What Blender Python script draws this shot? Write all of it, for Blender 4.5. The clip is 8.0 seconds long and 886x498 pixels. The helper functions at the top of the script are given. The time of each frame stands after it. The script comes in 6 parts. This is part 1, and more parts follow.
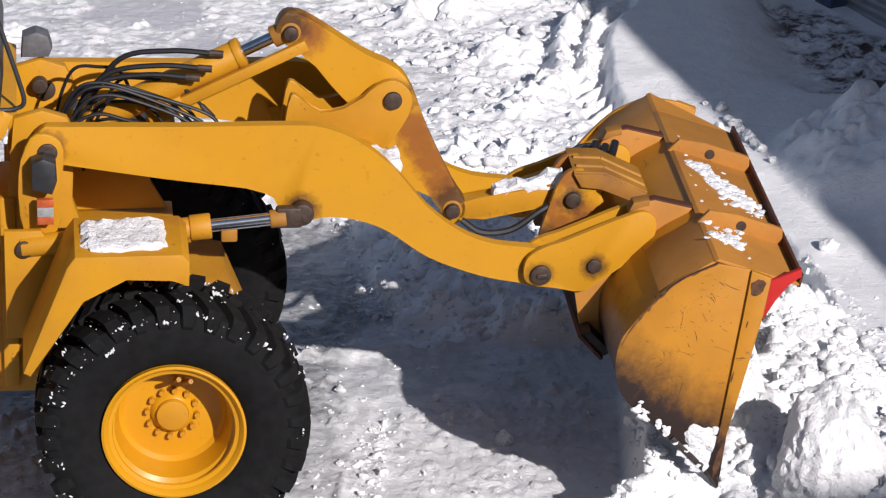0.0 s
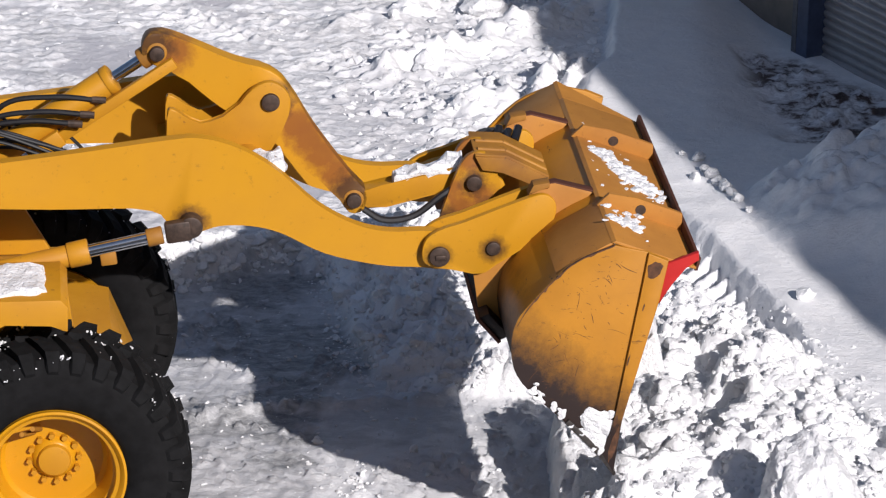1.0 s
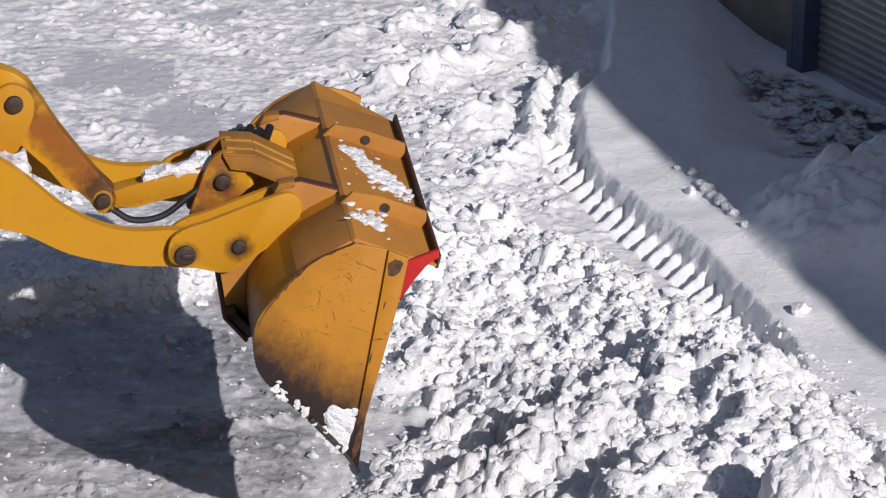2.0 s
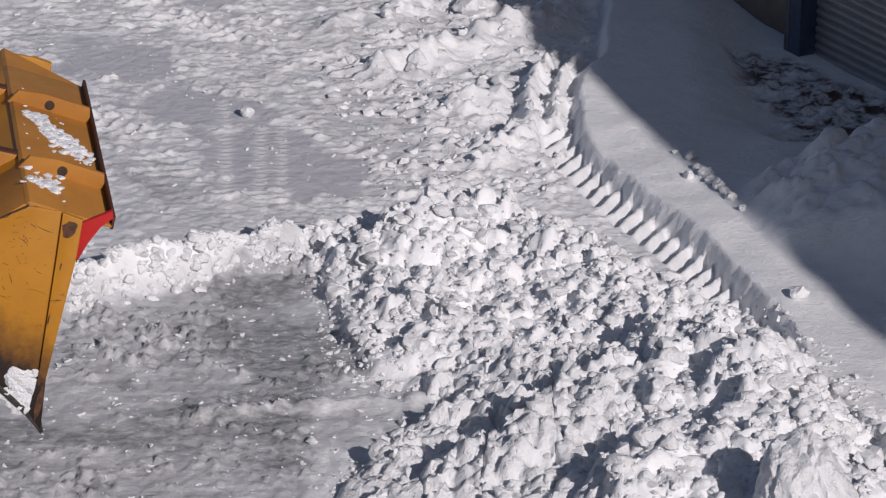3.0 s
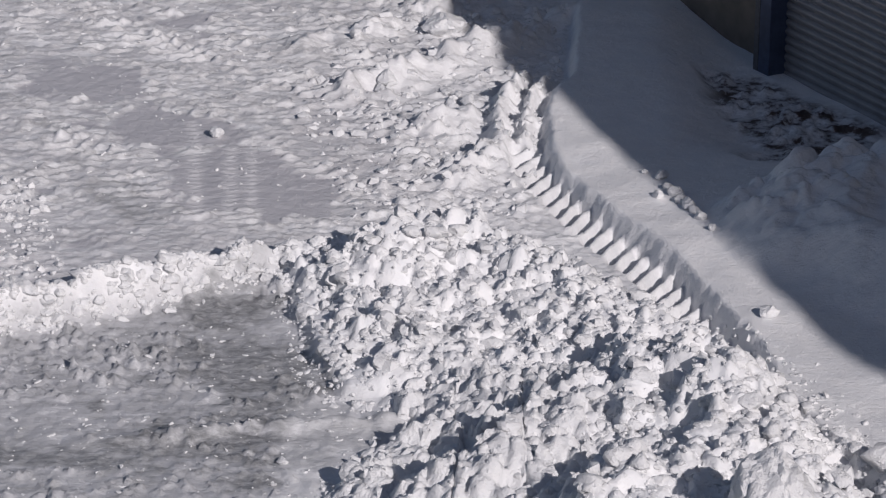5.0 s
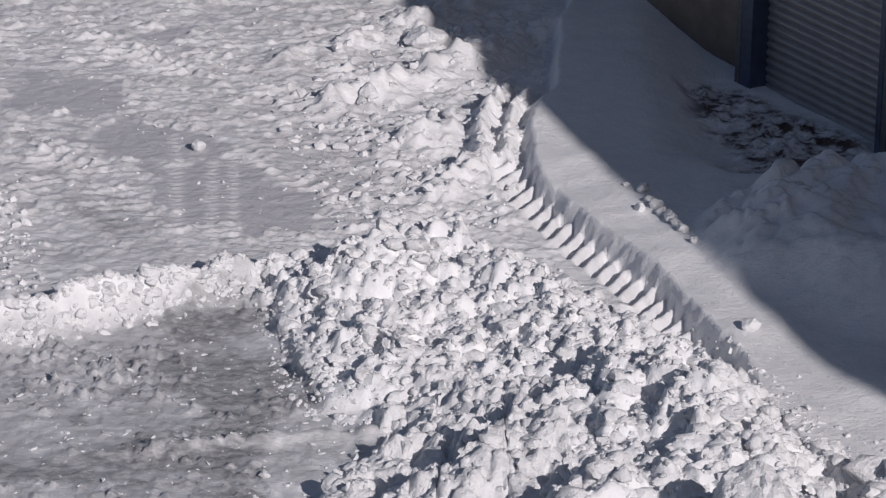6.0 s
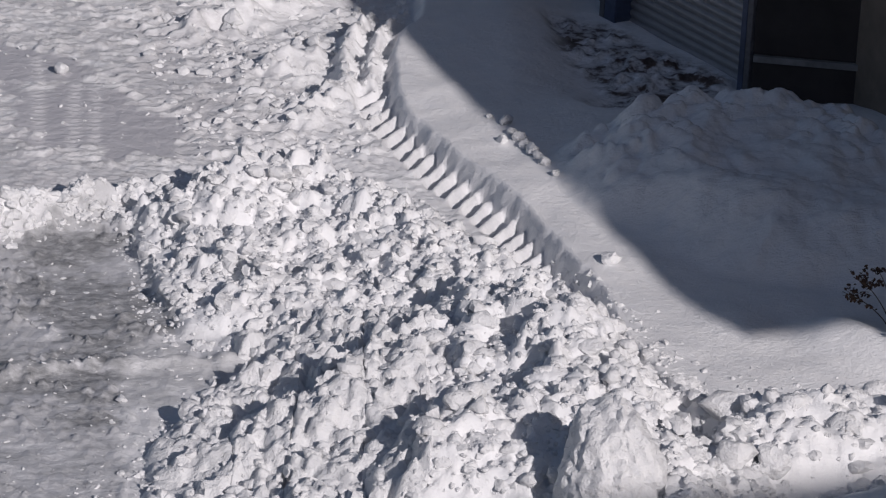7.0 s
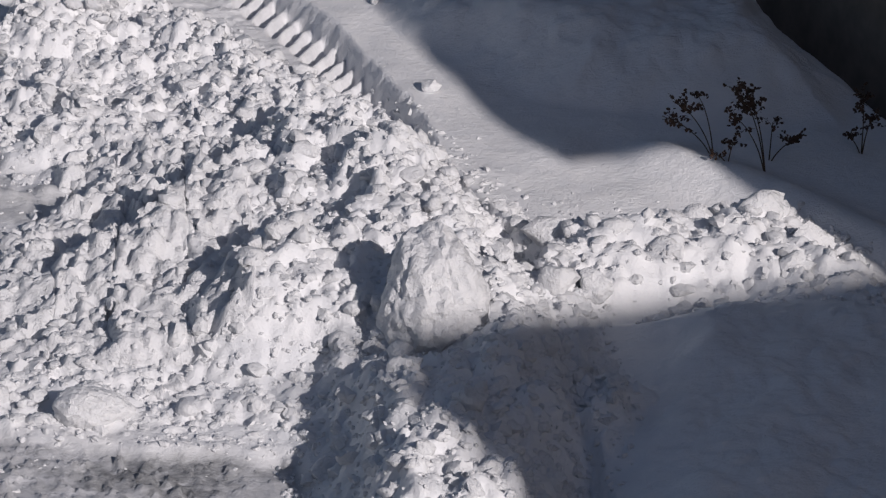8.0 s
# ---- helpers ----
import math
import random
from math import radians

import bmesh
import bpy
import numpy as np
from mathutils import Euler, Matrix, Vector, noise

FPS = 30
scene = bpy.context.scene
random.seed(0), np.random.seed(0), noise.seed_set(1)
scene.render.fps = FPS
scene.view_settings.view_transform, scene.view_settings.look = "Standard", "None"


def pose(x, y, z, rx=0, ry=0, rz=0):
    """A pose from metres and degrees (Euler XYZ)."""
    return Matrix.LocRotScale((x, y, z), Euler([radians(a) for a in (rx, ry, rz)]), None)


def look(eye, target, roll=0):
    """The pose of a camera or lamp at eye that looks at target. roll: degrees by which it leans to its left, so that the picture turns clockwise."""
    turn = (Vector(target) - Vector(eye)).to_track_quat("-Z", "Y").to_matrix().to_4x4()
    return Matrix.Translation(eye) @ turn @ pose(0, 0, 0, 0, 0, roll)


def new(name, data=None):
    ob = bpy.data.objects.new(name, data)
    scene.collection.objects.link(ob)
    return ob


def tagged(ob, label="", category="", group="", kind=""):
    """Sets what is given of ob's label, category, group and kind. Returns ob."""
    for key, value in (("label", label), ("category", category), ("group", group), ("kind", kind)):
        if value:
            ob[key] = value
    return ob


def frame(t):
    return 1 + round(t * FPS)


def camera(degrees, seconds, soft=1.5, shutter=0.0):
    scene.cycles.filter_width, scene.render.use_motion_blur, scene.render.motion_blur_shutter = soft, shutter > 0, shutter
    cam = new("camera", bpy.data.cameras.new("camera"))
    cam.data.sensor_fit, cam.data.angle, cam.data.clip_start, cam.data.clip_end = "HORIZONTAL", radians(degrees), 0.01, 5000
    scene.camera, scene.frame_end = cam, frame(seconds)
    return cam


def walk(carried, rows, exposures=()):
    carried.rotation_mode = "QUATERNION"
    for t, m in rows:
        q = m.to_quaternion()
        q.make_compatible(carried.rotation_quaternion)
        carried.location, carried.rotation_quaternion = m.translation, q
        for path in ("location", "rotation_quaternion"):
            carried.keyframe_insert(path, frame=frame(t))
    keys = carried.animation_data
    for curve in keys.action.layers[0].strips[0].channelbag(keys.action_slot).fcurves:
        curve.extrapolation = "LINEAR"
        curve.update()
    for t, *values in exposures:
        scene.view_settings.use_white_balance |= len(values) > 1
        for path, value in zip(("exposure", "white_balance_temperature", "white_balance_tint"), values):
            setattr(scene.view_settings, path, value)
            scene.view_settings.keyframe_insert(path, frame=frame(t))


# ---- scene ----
cam = camera(12.781, 8.0, soft=1.25, shutter=0.0)

# The camera is held still at an upper window, 9 m up, and only turns: seconds, tilt, lean, turn.
TURNS = [
    (0.0, 67.019, 1.006, 0.826),
    (0.5, 67.398, 0.860, 0.557),
    (1.0, 67.761, 0.900, 0.478),
    (1.5, 68.022, 1.058, 0.408),
    (3.0, 67.756, 0.750, 0.377),
    (3.5, 67.713, 0.731, 0.291),
    (4.0, 67.772, 0.687, 0.129),
    (4.5, 67.898, 0.780, -0.004),
    (6.0, 68.244, 0.811, -0.368),
    (6.5, 68.143, 1.321, -0.957),
    (7.0, 67.286, 2.769, -2.574),
    (7.5, 65.651, 3.110, -4.834),
    (8.0, 64.941, 3.126, -5.541),
]
EYE = Vector((0.0, 0.0, 9.0))


def aim(tilt, lean, turn):
    return Matrix.Translation(EYE) @ Matrix.Rotation(radians(turn), 4, "Z") @ Matrix.Rotation(radians(tilt), 4, "X") @ Matrix.Rotation(radians(lean), 4, "Z")


walk(cam, [(t, aim(a, b, c)) for t, a, b, c in TURNS],
     [(0.0, 0.17, 6450, 15), (1.5, 0.05, 6400, 15), (3.0, -0.52, 6450, 17), (4.5, -0.58, 6450, 17), (6.5, -0.58, 6450, 17), (8.0, -0.64, 6500, 17)])

# ---- world and sun ----
SUN = Vector((0.94, -1.48, 1.0)).normalized()
world = bpy.data.worlds.new("winter_sky")
scene.world = world
world.use_nodes = True
wn, wl = world.node_tree.nodes, world.node_tree.links
sky = wn.new("ShaderNodeTexSky")
sky.sky_type = "NISHITA"
sky.sun_disc = False
sky.sun_elevation = math.asin(SUN.z)
sky.sun_rotation = math.atan2(SUN.x, SUN.y)
wn["Background"].inputs["Strength"].default_value = 0.074
wl.new(sky.outputs[0], wn["Background"].inputs["Color"])
sun_data = bpy.data.lights.new("sun", "SUN")
sun_data.energy, sun_data.angle, sun_data.color = 4.65, radians(0.6), (1.0, 0.965, 0.92)
sun = new("sun", sun_data)
sun.matrix_world = look(SUN * 60, (0, 0, 0))


# ---- materials ----
def material(name, build):
    m = bpy.data.materials.new(name)
    m.use_nodes = True
    nodes, links = m.node_tree.nodes, m.node_tree.links
    build(nodes, links, nodes["Principled BSDF"])
    return m


def noise_of(nodes, links, scale, detail=4.0, rough=0.55, stretch=None, turn=0.0, source="Object"):
    co = nodes.new("ShaderNodeTexCoord")
    mp = nodes.new("ShaderNodeMapping")
    mp.inputs["Rotation"].default_value = (0, 0, radians(turn))
    if stretch:
        mp.inputs["Scale"].default_value = stretch
    n = nodes.new("ShaderNodeTexNoise")
    n.inputs["Scale"].default_value, n.inputs["Detail"].default_value, n.inputs["Roughness"].default_value = scale, detail, rough
    links.new(co.outputs[source], mp.inputs["Vector"])
    links.new(mp.outputs["Vector"], n.inputs["Vector"])
    return n.outputs["Fac"]


def ramp_of(nodes, links, fac, stops):
    r = nodes.new("ShaderNodeValToRGB")
    while len(r.color_ramp.elements) < len(stops):
        r.color_ramp.elements.new(0.5)
    for e, (p, c) in zip(r.color_ramp.elements, stops):
        e.position = p
        e.color = (*c, 1) if len(c) == 3 else c
    links.new(fac, r.inputs["Fac"])
    return r.outputs["Color"]


def mix_of(nodes, links, fac, a, b):
    m = nodes.new("ShaderNodeMix")
    m.data_type = "RGBA"
    for sock, v in ((m.inputs["Factor"], fac), (m.inputs["A"], a), (m.inputs["B"], b)):
        if isinstance(v, (int, float)):
            sock.default_value = v
        elif isinstance(v, tuple):
            sock.default_value = (*v, 1)
        else:
            links.new(v, sock)
    return m.outputs["Result"]


def bump_of(nodes, links, bsdf, heights, distance=0.01, strength=0.6):
    prev = None
    for h, k in heights:
        b = nodes.new("ShaderNodeBump")
        b.inputs["Distance"].default_value = distance * k
        b.inputs["Strength"].default_value = strength
        links.new(h, b.inputs["Height"])
        if prev:
            links.new(prev, b.inputs["Normal"])
        prev = b.outputs["Normal"]
    links.new(prev, bsdf.inputs["Normal"])


def grey(v, warm=0.0):
    return (v * (1 + warm), v, v * (1 - warm))


def snow_build(nodes, links, bsdf):
    a = noise_of(nodes, links, 22, 6, 0.6)
    b = noise_of(nodes, links, 80, 5, 0.65)
    links.new(ramp_of(nodes, links, a, [(0.3, (0.80, 0.81, 0.83)), (0.7, (0.88, 0.88, 0.885))]), bsdf.inputs["Base Color"])
    bsdf.inputs["Roughness"].default_value = 0.55
    bsdf.inputs["Specular IOR Level"].default_value = 0.3
    bump_of(nodes, links, bsdf, [(a, 2.2), (b, 0.9)], 0.012, 0.9)


def ground_build(nodes, links, bsdf):
    packed = nodes.new("ShaderNodeAttribute")
    packed.attribute_name = "packed"
    bare = nodes.new("ShaderNodeAttribute")
    bare.attribute_name = "bare"
    lot = nodes.new("ShaderNodeAttribute")
    lot.attribute_name = "trodden"
    fresh_a = noise_of(nodes, links, 7, 4)
    fresh = ramp_of(nodes, links, fresh_a, [(0.3, (0.81, 0.82, 0.84)), (0.7, (0.88, 0.88, 0.885))])
    streak = noise_of(nodes, links, 4.0, 6, 0.7, (1.0, 3.2, 1.0), 8)
    fine = noise_of(nodes, links, 38, 6, 0.7, (0.6, 1.7, 1.0), 5)
    lot_c = ramp_of(nodes, links, streak, [(0.28, (0.44, 0.435, 0.44)), (0.45, (0.57, 0.57, 0.58)), (0.6, (0.68, 0.68, 0.69)), (0.8, (0.84, 0.84, 0.85))])
    lot_c = mix_of(nodes, links, ramp_of(nodes, links, fine, [(0.45, (0, 0, 0)), (0.66, (0.75, 0.75, 0.75))]), lot_c, (0.82, 0.82, 0.83))
    slick = nodes.new("ShaderNodeAttribute")
    slick.attribute_name = "glaze"
    lot_c = mix_of(nodes, links, slick.outputs["Fac"], lot_c, ramp_of(nodes, links, streak, [(0.3, (0.50, 0.495, 0.52)), (0.7, (0.56, 0.555, 0.58))]))
    scrape = noise_of(nodes, links, 6.0, 8, 0.72, (0.7, 1.6, 1.0), -14)
    ice = ramp_of(nodes, links, scrape, [(0.34, (0.34, 0.345, 0.355)), (0.44, (0.49, 0.495, 0.51)), (0.56, (0.565, 0.57, 0.59)), (0.68, (0.78, 0.785, 0.80))])
    damp_n = noise_of(nodes, links, 14, 8, 0.75, (0.7, 1.5, 1.0), -14)
    damp = ramp_of(nodes, links, damp_n, [(0.34, (0.17, 0.174, 0.18)), (0.5, (0.32, 0.326, 0.335)), (0.60, (0.46, 0.465, 0.48)), (0.72, (0.72, 0.725, 0.74))])
    wet = nodes.new("ShaderNodeAttribute")
    wet.attribute_name = "wet"
    pave_n = noise_of(nodes, links, 6.5, 9, 0.68, (1.0, 1.25, 1.0), -30)
    pave = ramp_of(nodes, links, pave_n, [(0.36, (0.06, 0.042, 0.038)), (0.44, (0.12, 0.088, 0.08)), (0.50, (0.5, 0.5, 0.52)), (0.62, (0.82, 0.83, 0.85))])
    c = mix_of(nodes, links, lot.outputs["Fac"], fresh, lot_c)
    c = mix_of(nodes, links, packed.outputs["Fac"], c, ice)
    c = mix_of(nodes, links, wet.outputs["Fac"], c, damp)
    c = mix_of(nodes, links, bare.outputs["Fac"], c, pave)
    links.new(c, bsdf.inputs["Base Color"])
    rough = nodes.new("ShaderNodeMapRange")
    links.new(packed.outputs["Fac"], rough.inputs["Value"])
    rough.inputs["To Min"].default_value, rough.inputs["To Max"].default_value = 0.55, 0.42
    links.new(rough.outputs["Result"], bsdf.inputs["Roughness"])
    bsdf.inputs["Specular IOR Level"].default_value = 0.3
    grain = noise_of(nodes, links, 90, 5, 0.65)
    knob = noise_of(nodes, links, 24, 5, 0.6)
    bump_of(nodes, links, bsdf, [(fresh_a, 0.6), (knob, 0.9), (fine, 0.8), (grain, 0.5)], 0.012, 0.7)


def paint_build(col, dirt, amount, gloss=0.42):
    def build(nodes, links, bsdf):
        big = noise_of(nodes, links, 2.2, 5, 0.6)
        small = noise_of(nodes, links, 24, 6, 0.7)
        c = mix_of(nodes, links, ramp_of(nodes, links, big, [(0.3, (0, 0, 0)), (0.75, (amount, amount, amount))]), col, dirt)
        c = mix_of(nodes, links, ramp_of(nodes, links, small, [(0.62, (0, 0, 0)), (0.72, (amount, amount, amount))]), c, (0.12, 0.05, 0.02))
        links.new(c, bsdf.inputs["Base Color"])
        bsdf.inputs["Specular IOR Level"].default_value = 0.35
        links.new(ramp_of(nodes, links, big, [(0.3, grey(gloss)), (0.7, grey(gloss + 0.2))]), bsdf.inputs["Roughness"])
        bump_of(nodes, links, bsdf, [(small, 0.12)], 0.004, 0.3)
    return build


def plain_build(col, rough, metal=0.0, vary=0.25, scale=30):
    def build(nodes, links, bsdf):
        n = noise_of(nodes, links, scale, 5, 0.6)
        lo, hi = tuple(v * (1 - vary) for v in col), tuple(min(1.0, v * (1 + vary)) for v in col)
        links.new(ramp_of(nodes, links, n, [(0.3, lo), (0.7, hi)]), bsdf.inputs["Base Color"])
        bsdf.inputs["Roughness"].default_value, bsdf.inputs["Metallic"].default_value = rough, metal
        bump_of(nodes, links, bsdf, [(n, 0.15)], 0.004, 0.3)
    return build


def worn_build(nodes, links, bsdf):
    """Orange bucket steel, scratched and rusted dark towards its cutting corner."""
    co = nodes.new("ShaderNodeTexCoord")
    sep = nodes.new("ShaderNodeSeparateXYZ")
    links.new(co.outputs["Object"], sep.inputs[0])
    n = noise_of(nodes, links, 13, 9, 0.78)
    add = nodes.new("ShaderNodeMath")
    add.operation = "MULTIPLY_ADD"
    links.new(n, add.inputs[0])
    add.inputs[1].default_value = 0.42
    slope = nodes.new("ShaderNodeMath")
    slope.operation = "MULTIPLY_ADD"
    links.new(sep.outputs["X"], slope.inputs[0])
    slope.inputs[1].default_value = 0.75
    links.new(sep.outputs["Z"], slope.inputs[2])
    links.new(slope.outputs[0], add.inputs[2])
    mr = nodes.new("ShaderNodeMapRange")
    links.new(add.outputs[0], mr.inputs["Value"])
    mr.inputs["From Min"].default_value, mr.inputs["From Max"].default_value = 0.18, 0.52
    base = ramp_of(nodes, links, noise_of(nodes, links, 3, 5, 0.6), [(0.3, (0.38, 0.155, 0.007)), (0.7, (0.49, 0.205, 0.008))])
    c = mix_of(nodes, links, mr.outputs["Result"], (0.020, 0.010, 0.008), base)
    scratch = noise_of(nodes, links, 6, 9, 0.8, (1.0, 1.0, 5.0), 0, "Object")
    c = mix_of(nodes, links, ramp_of(nodes, links, scratch, [(0.615, (0, 0, 0)), (0.635, (0.9, 0.9, 0.9))]), c, (0.09, 0.035, 0.012))
    links.new(c, bsdf.inputs["Base Color"])
    bsdf.inputs["Roughness"].default_value = 0.5
    bump_of(nodes, links, bsdf, [(n, 0.2)], 0.006, 0.3)


def stained_build(base, centres, reach, rust=()):
    """Paint with greasy rust stains round its pins; centres (x, z) in the part's own space."""
    def build(nodes, links, bsdf):
        base(nodes, links, bsdf)
        paint = bsdf.inputs["Base Color"].links[0].from_socket
        co = nodes.new("ShaderNodeTexCoord")
        flat = nodes.new("ShaderNodeVectorMath")
        flat.operation = "MULTIPLY"
        flat.inputs[1].default_value = (1, 0, 1)
        links.new(co.outputs["Object"], flat.inputs[0])
        n = noise_of(nodes, links, 16, 6, 0.7)
        for x, z, tone in [(x, z, (0.25, 0.085, 0.014)) for x, z in rust] + [(x, z, (0.06, 0.025, 0.012)) for x, z in centres]:
            far = nodes.new("ShaderNodeVectorMath")
            far.operation = "DISTANCE"
            far.inputs[1].default_value = (x, 0, z)
            links.new(flat.outputs[0], far.inputs[0])
            add = nodes.new("ShaderNodeMath")
            add.operation = "MULTIPLY_ADD"
            links.new(n, add.inputs[0])
            add.inputs[1].default_value = -reach
            links.new(far.outputs["Value"], add.inputs[2])
            mr = nodes.new("ShaderNodeMapRange")
            links.new(add.outputs[0], mr.inputs["Value"])
            mr.inputs["From Min"].default_value, mr.inputs["From Max"].default_value = -0.02, reach * 0.35
            mr.inputs["To Min"].default_value, mr.inputs["To Max"].default_value = 0.92, 0.0
            paint = mix_of(nodes, links, mr.outputs["Result"], paint, tone)
        links.new(paint, bsdf.inputs["Base Color"])
    return build


SNOW = material("snow", snow_build)
GROUND = material("trodden_snow", ground_build)
YELLOW = material("yellow_paint", paint_build((0.53, 0.25, 0.008), (0.36, 0.15, 0.010), 0.75))
YELLOW_BASE = paint_build((0.53, 0.25, 0.008), (0.44, 0.195, 0.008), 0.5)
ARM_PAINT = material("yellow_arm_paint", stained_build(YELLOW_BASE, [(2.43, -0.711), (1.24, -0.356), (0.0, 0.0)], 0.13))
CRANK_PAINT = material("yellow_crank_paint", stained_build(YELLOW_BASE, [(-0.511, 0.389), (0.02, -0.02), (0.31, -0.581)], 0.15, [(0.10, -0.16), (0.15, -0.26), (0.20, -0.36), (0.26, -0.47), (-0.42, 0.33)]))
HINGE_PAINT = material("yellow_hinge_paint", stained_build(YELLOW_BASE, [(0.0, 0.0), (0.267, 0.04)], 0.10))
BRACKET_PAINT = material("rust_run_bracket_paint", stained_build(YELLOW_BASE, [(0.209, 0.23), (0.06, 0.03), (0.30, 0.08)], 0.11, [(0.14, 0.10), (0.20, 0.06), (0.26, 0.16), (0.10, 0.20), (0.18, 0.34)]))
RUSTY = material("rust_streaked_yellow_paint", paint_build((0.44, 0.20, 0.018), (0.13, 0.05, 0.02), 0.95, 0.5))
ORANGE = material("worn_orange_paint", worn_build)
ORANGE_PLATE = material("orange_paint", paint_build((0.49, 0.215, 0.035), (0.29, 0.115, 0.025), 0.75, 0.5))
RED = material("red_paint", paint_build((0.52, 0.018, 0.016), (0.25, 0.02, 0.015), 0.4, 0.5))
FLANGE = material("rusted_red_steel", paint_build((0.10, 0.030, 0.016), (0.05, 0.020, 0.012), 0.8, 0.6))
RIM = material("glossy_wheel_paint", paint_build((0.55, 0.255, 0.006), (0.44, 0.19, 0.008), 0.4, 0.24))
RUBBER = material("tyre_rubber", plain_build((0.006, 0.006, 0.0065), 0.85, 0, 0.5, 14))
RUBBER.node_tree.nodes["Principled BSDF"].inputs["Specular IOR Level"].default_value = 0.2
HOSE = material("black_hose", plain_build((0.012, 0.012, 0.014), 0.4))
STEEL = material("chromed_rod", plain_build((0.62, 0.63, 0.65), 0.18, 1.0, 0.1))
DARK = material("dark_greasy_steel", plain_build((0.055, 0.035, 0.026), 0.55, 0.3, 0.5))
EDGE = material("bare_worn_steel", plain_build((0.09, 0.08, 0.075), 0.4, 0.8, 0.4))
SCUFF = material("rust_brown_scuffs", plain_build((0.085, 0.034, 0.014), 0.65, 0, 0.5, 40))
PLASTIC = material("black_plastic", plain_build((0.022, 0.023, 0.026), 0.45))
GREYPL = material("grey_plastic", plain_build((0.10, 0.10, 0.11), 0.5))
REFLECT = material("orange_reflector", plain_build((0.42, 0.09, 0.03), 0.3))
WHITE = material("white_reflector", plain_build((0.28, 0.28, 0.28), 0.35))
SHUTTER = material("grey_shutter", plain_build((0.30, 0.29, 0.30), 0.45, 0.2, 0.12, 6))
JAMB = material("blue_steel_frame", plain_build((0.055, 0.075, 0.13), 0.5, 0.1, 0.3, 8))
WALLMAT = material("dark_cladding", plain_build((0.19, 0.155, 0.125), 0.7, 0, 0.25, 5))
# darker copy of the cladding, with the shade put into its colour
SHADED = material("shaded_cladding", plain_build((0.035, 0.03, 0.03), 0.7, 0, 0.25, 5))
CONCRETE = material("concrete_plinth", plain_build((0.22, 0.22, 0.22), 0.8, 0, 0.25, 9))
TWIG = material("dry_stem", plain_build((0.10, 0.065, 0.04), 0.8))
LEAFDRY = material("dry_seed_head", plain_build((0.075, 0.042, 0.028), 0.85, 0, 0.5, 40))


# ---- mesh helpers ----
def part(name, bm, mat, parent=None, label="", pivot=(0, 0, 0), smooth=True):
    pv = Vector(pivot)
    bmesh.ops.recalc_face_normals(bm, faces=bm.faces)
    for v in bm.verts:
        v.co -= pv
    me = bpy.data.meshes.new(name)
    bm.to_mesh(me)
    bm.free()
    me.materials.append(mat)
    if smooth:
        for p in me.polygons:
            p.use_smooth = True
        me.set_sharp_from_angle(angle=radians(32))
    ob = new(name, me)
    if parent is not None:
        ob.parent = parent
    ob.location = pv if parent is None else pv - Vector(parent.get("pivot", (0, 0, 0)))
    ob["pivot"] = tuple(pv)
    if label:
        tagged(ob, label)
    return ob


def prism(bm, pts, y0, y1, bevel=0.006):
    """A plate with the outline pts (x, z) from y0 to y1."""
    a = [bm.verts.new((x, y0, z)) for x, z in pts]
    b = [bm.verts.new((x, y1, z)) for x, z in pts]
    n = len(pts)
    faces = [bm.faces.new(a), bm.faces.new(list(reversed(b)))]
    faces += [bm.faces.new((a[i], b[i], b[(i + 1) % n], a[(i + 1) % n])) for i in range(n)]
    if bevel:
        edges = [e for f in faces[:2] for e in f.edges]
        bmesh.ops.bevel(bm, geom=list(set(edges)), offset=bevel, segments=2, affect="EDGES", profile=0.5)
    return bm


def rod(bm, p, q, r0, r1=None, seg=20, bevel=0.0):
    p, q = Vector(p), Vector(q)
    m = Matrix.Translation((p + q) / 2) @ (q - p).to_track_quat("Z", "Y").to_matrix().to_4x4()
    got = bmesh.ops.create_cone(bm, cap_ends=True, segments=seg, radius1=r0, radius2=r0 if r1 is None else r1, depth=(q - p).length, matrix=m)
    if bevel:
        ends = [e for e in {e for v in got["verts"] for e in v.link_edges} if any(len(f.verts) > 4 for f in e.link_faces)]
        bmesh.ops.bevel(bm, geom=ends, offset=bevel, segments=2, affect="EDGES", profile=0.5)
    return bm


def box(bm, lo, hi, bevel=0.006, m=None):
    c = [(a + b) / 2 for a, b in zip(lo, hi)]
    s = [b - a for a, b in zip(lo, hi)]
    got = bmesh.ops.create_cube(bm, size=1, matrix=(m or Matrix()) @ Matrix.Translation(c) @ Matrix.Diagonal((*s, 1)))
    if bevel:
        bmesh.ops.bevel(bm, geom=list({e for v in got["verts"] for e in v.link_edges}), offset=bevel, segments=2, affect="EDGES", profile=0.5)
    return bm


def smooth_line(pts, steps=8):
    """Points along a Catmull-Rom curve through pts."""
    ps = [Vector(p) for p in pts]
    ps = [2 * ps[0] - ps[1]] + ps + [2 * ps[-1] - ps[-2]]
    out = []
    for a, b, c, d in zip(ps, ps[1:], ps[2:], ps[3:]):
        for i in range(steps):
            t = i / steps
            out.append(0.5 * (2 * b + (c - a) * t + (2 * a - 5 * b + 4 * c - d) * t * t + (3 * b - a - 3 * c + d) * t ** 3))
    out.append(ps[-2])
    return out


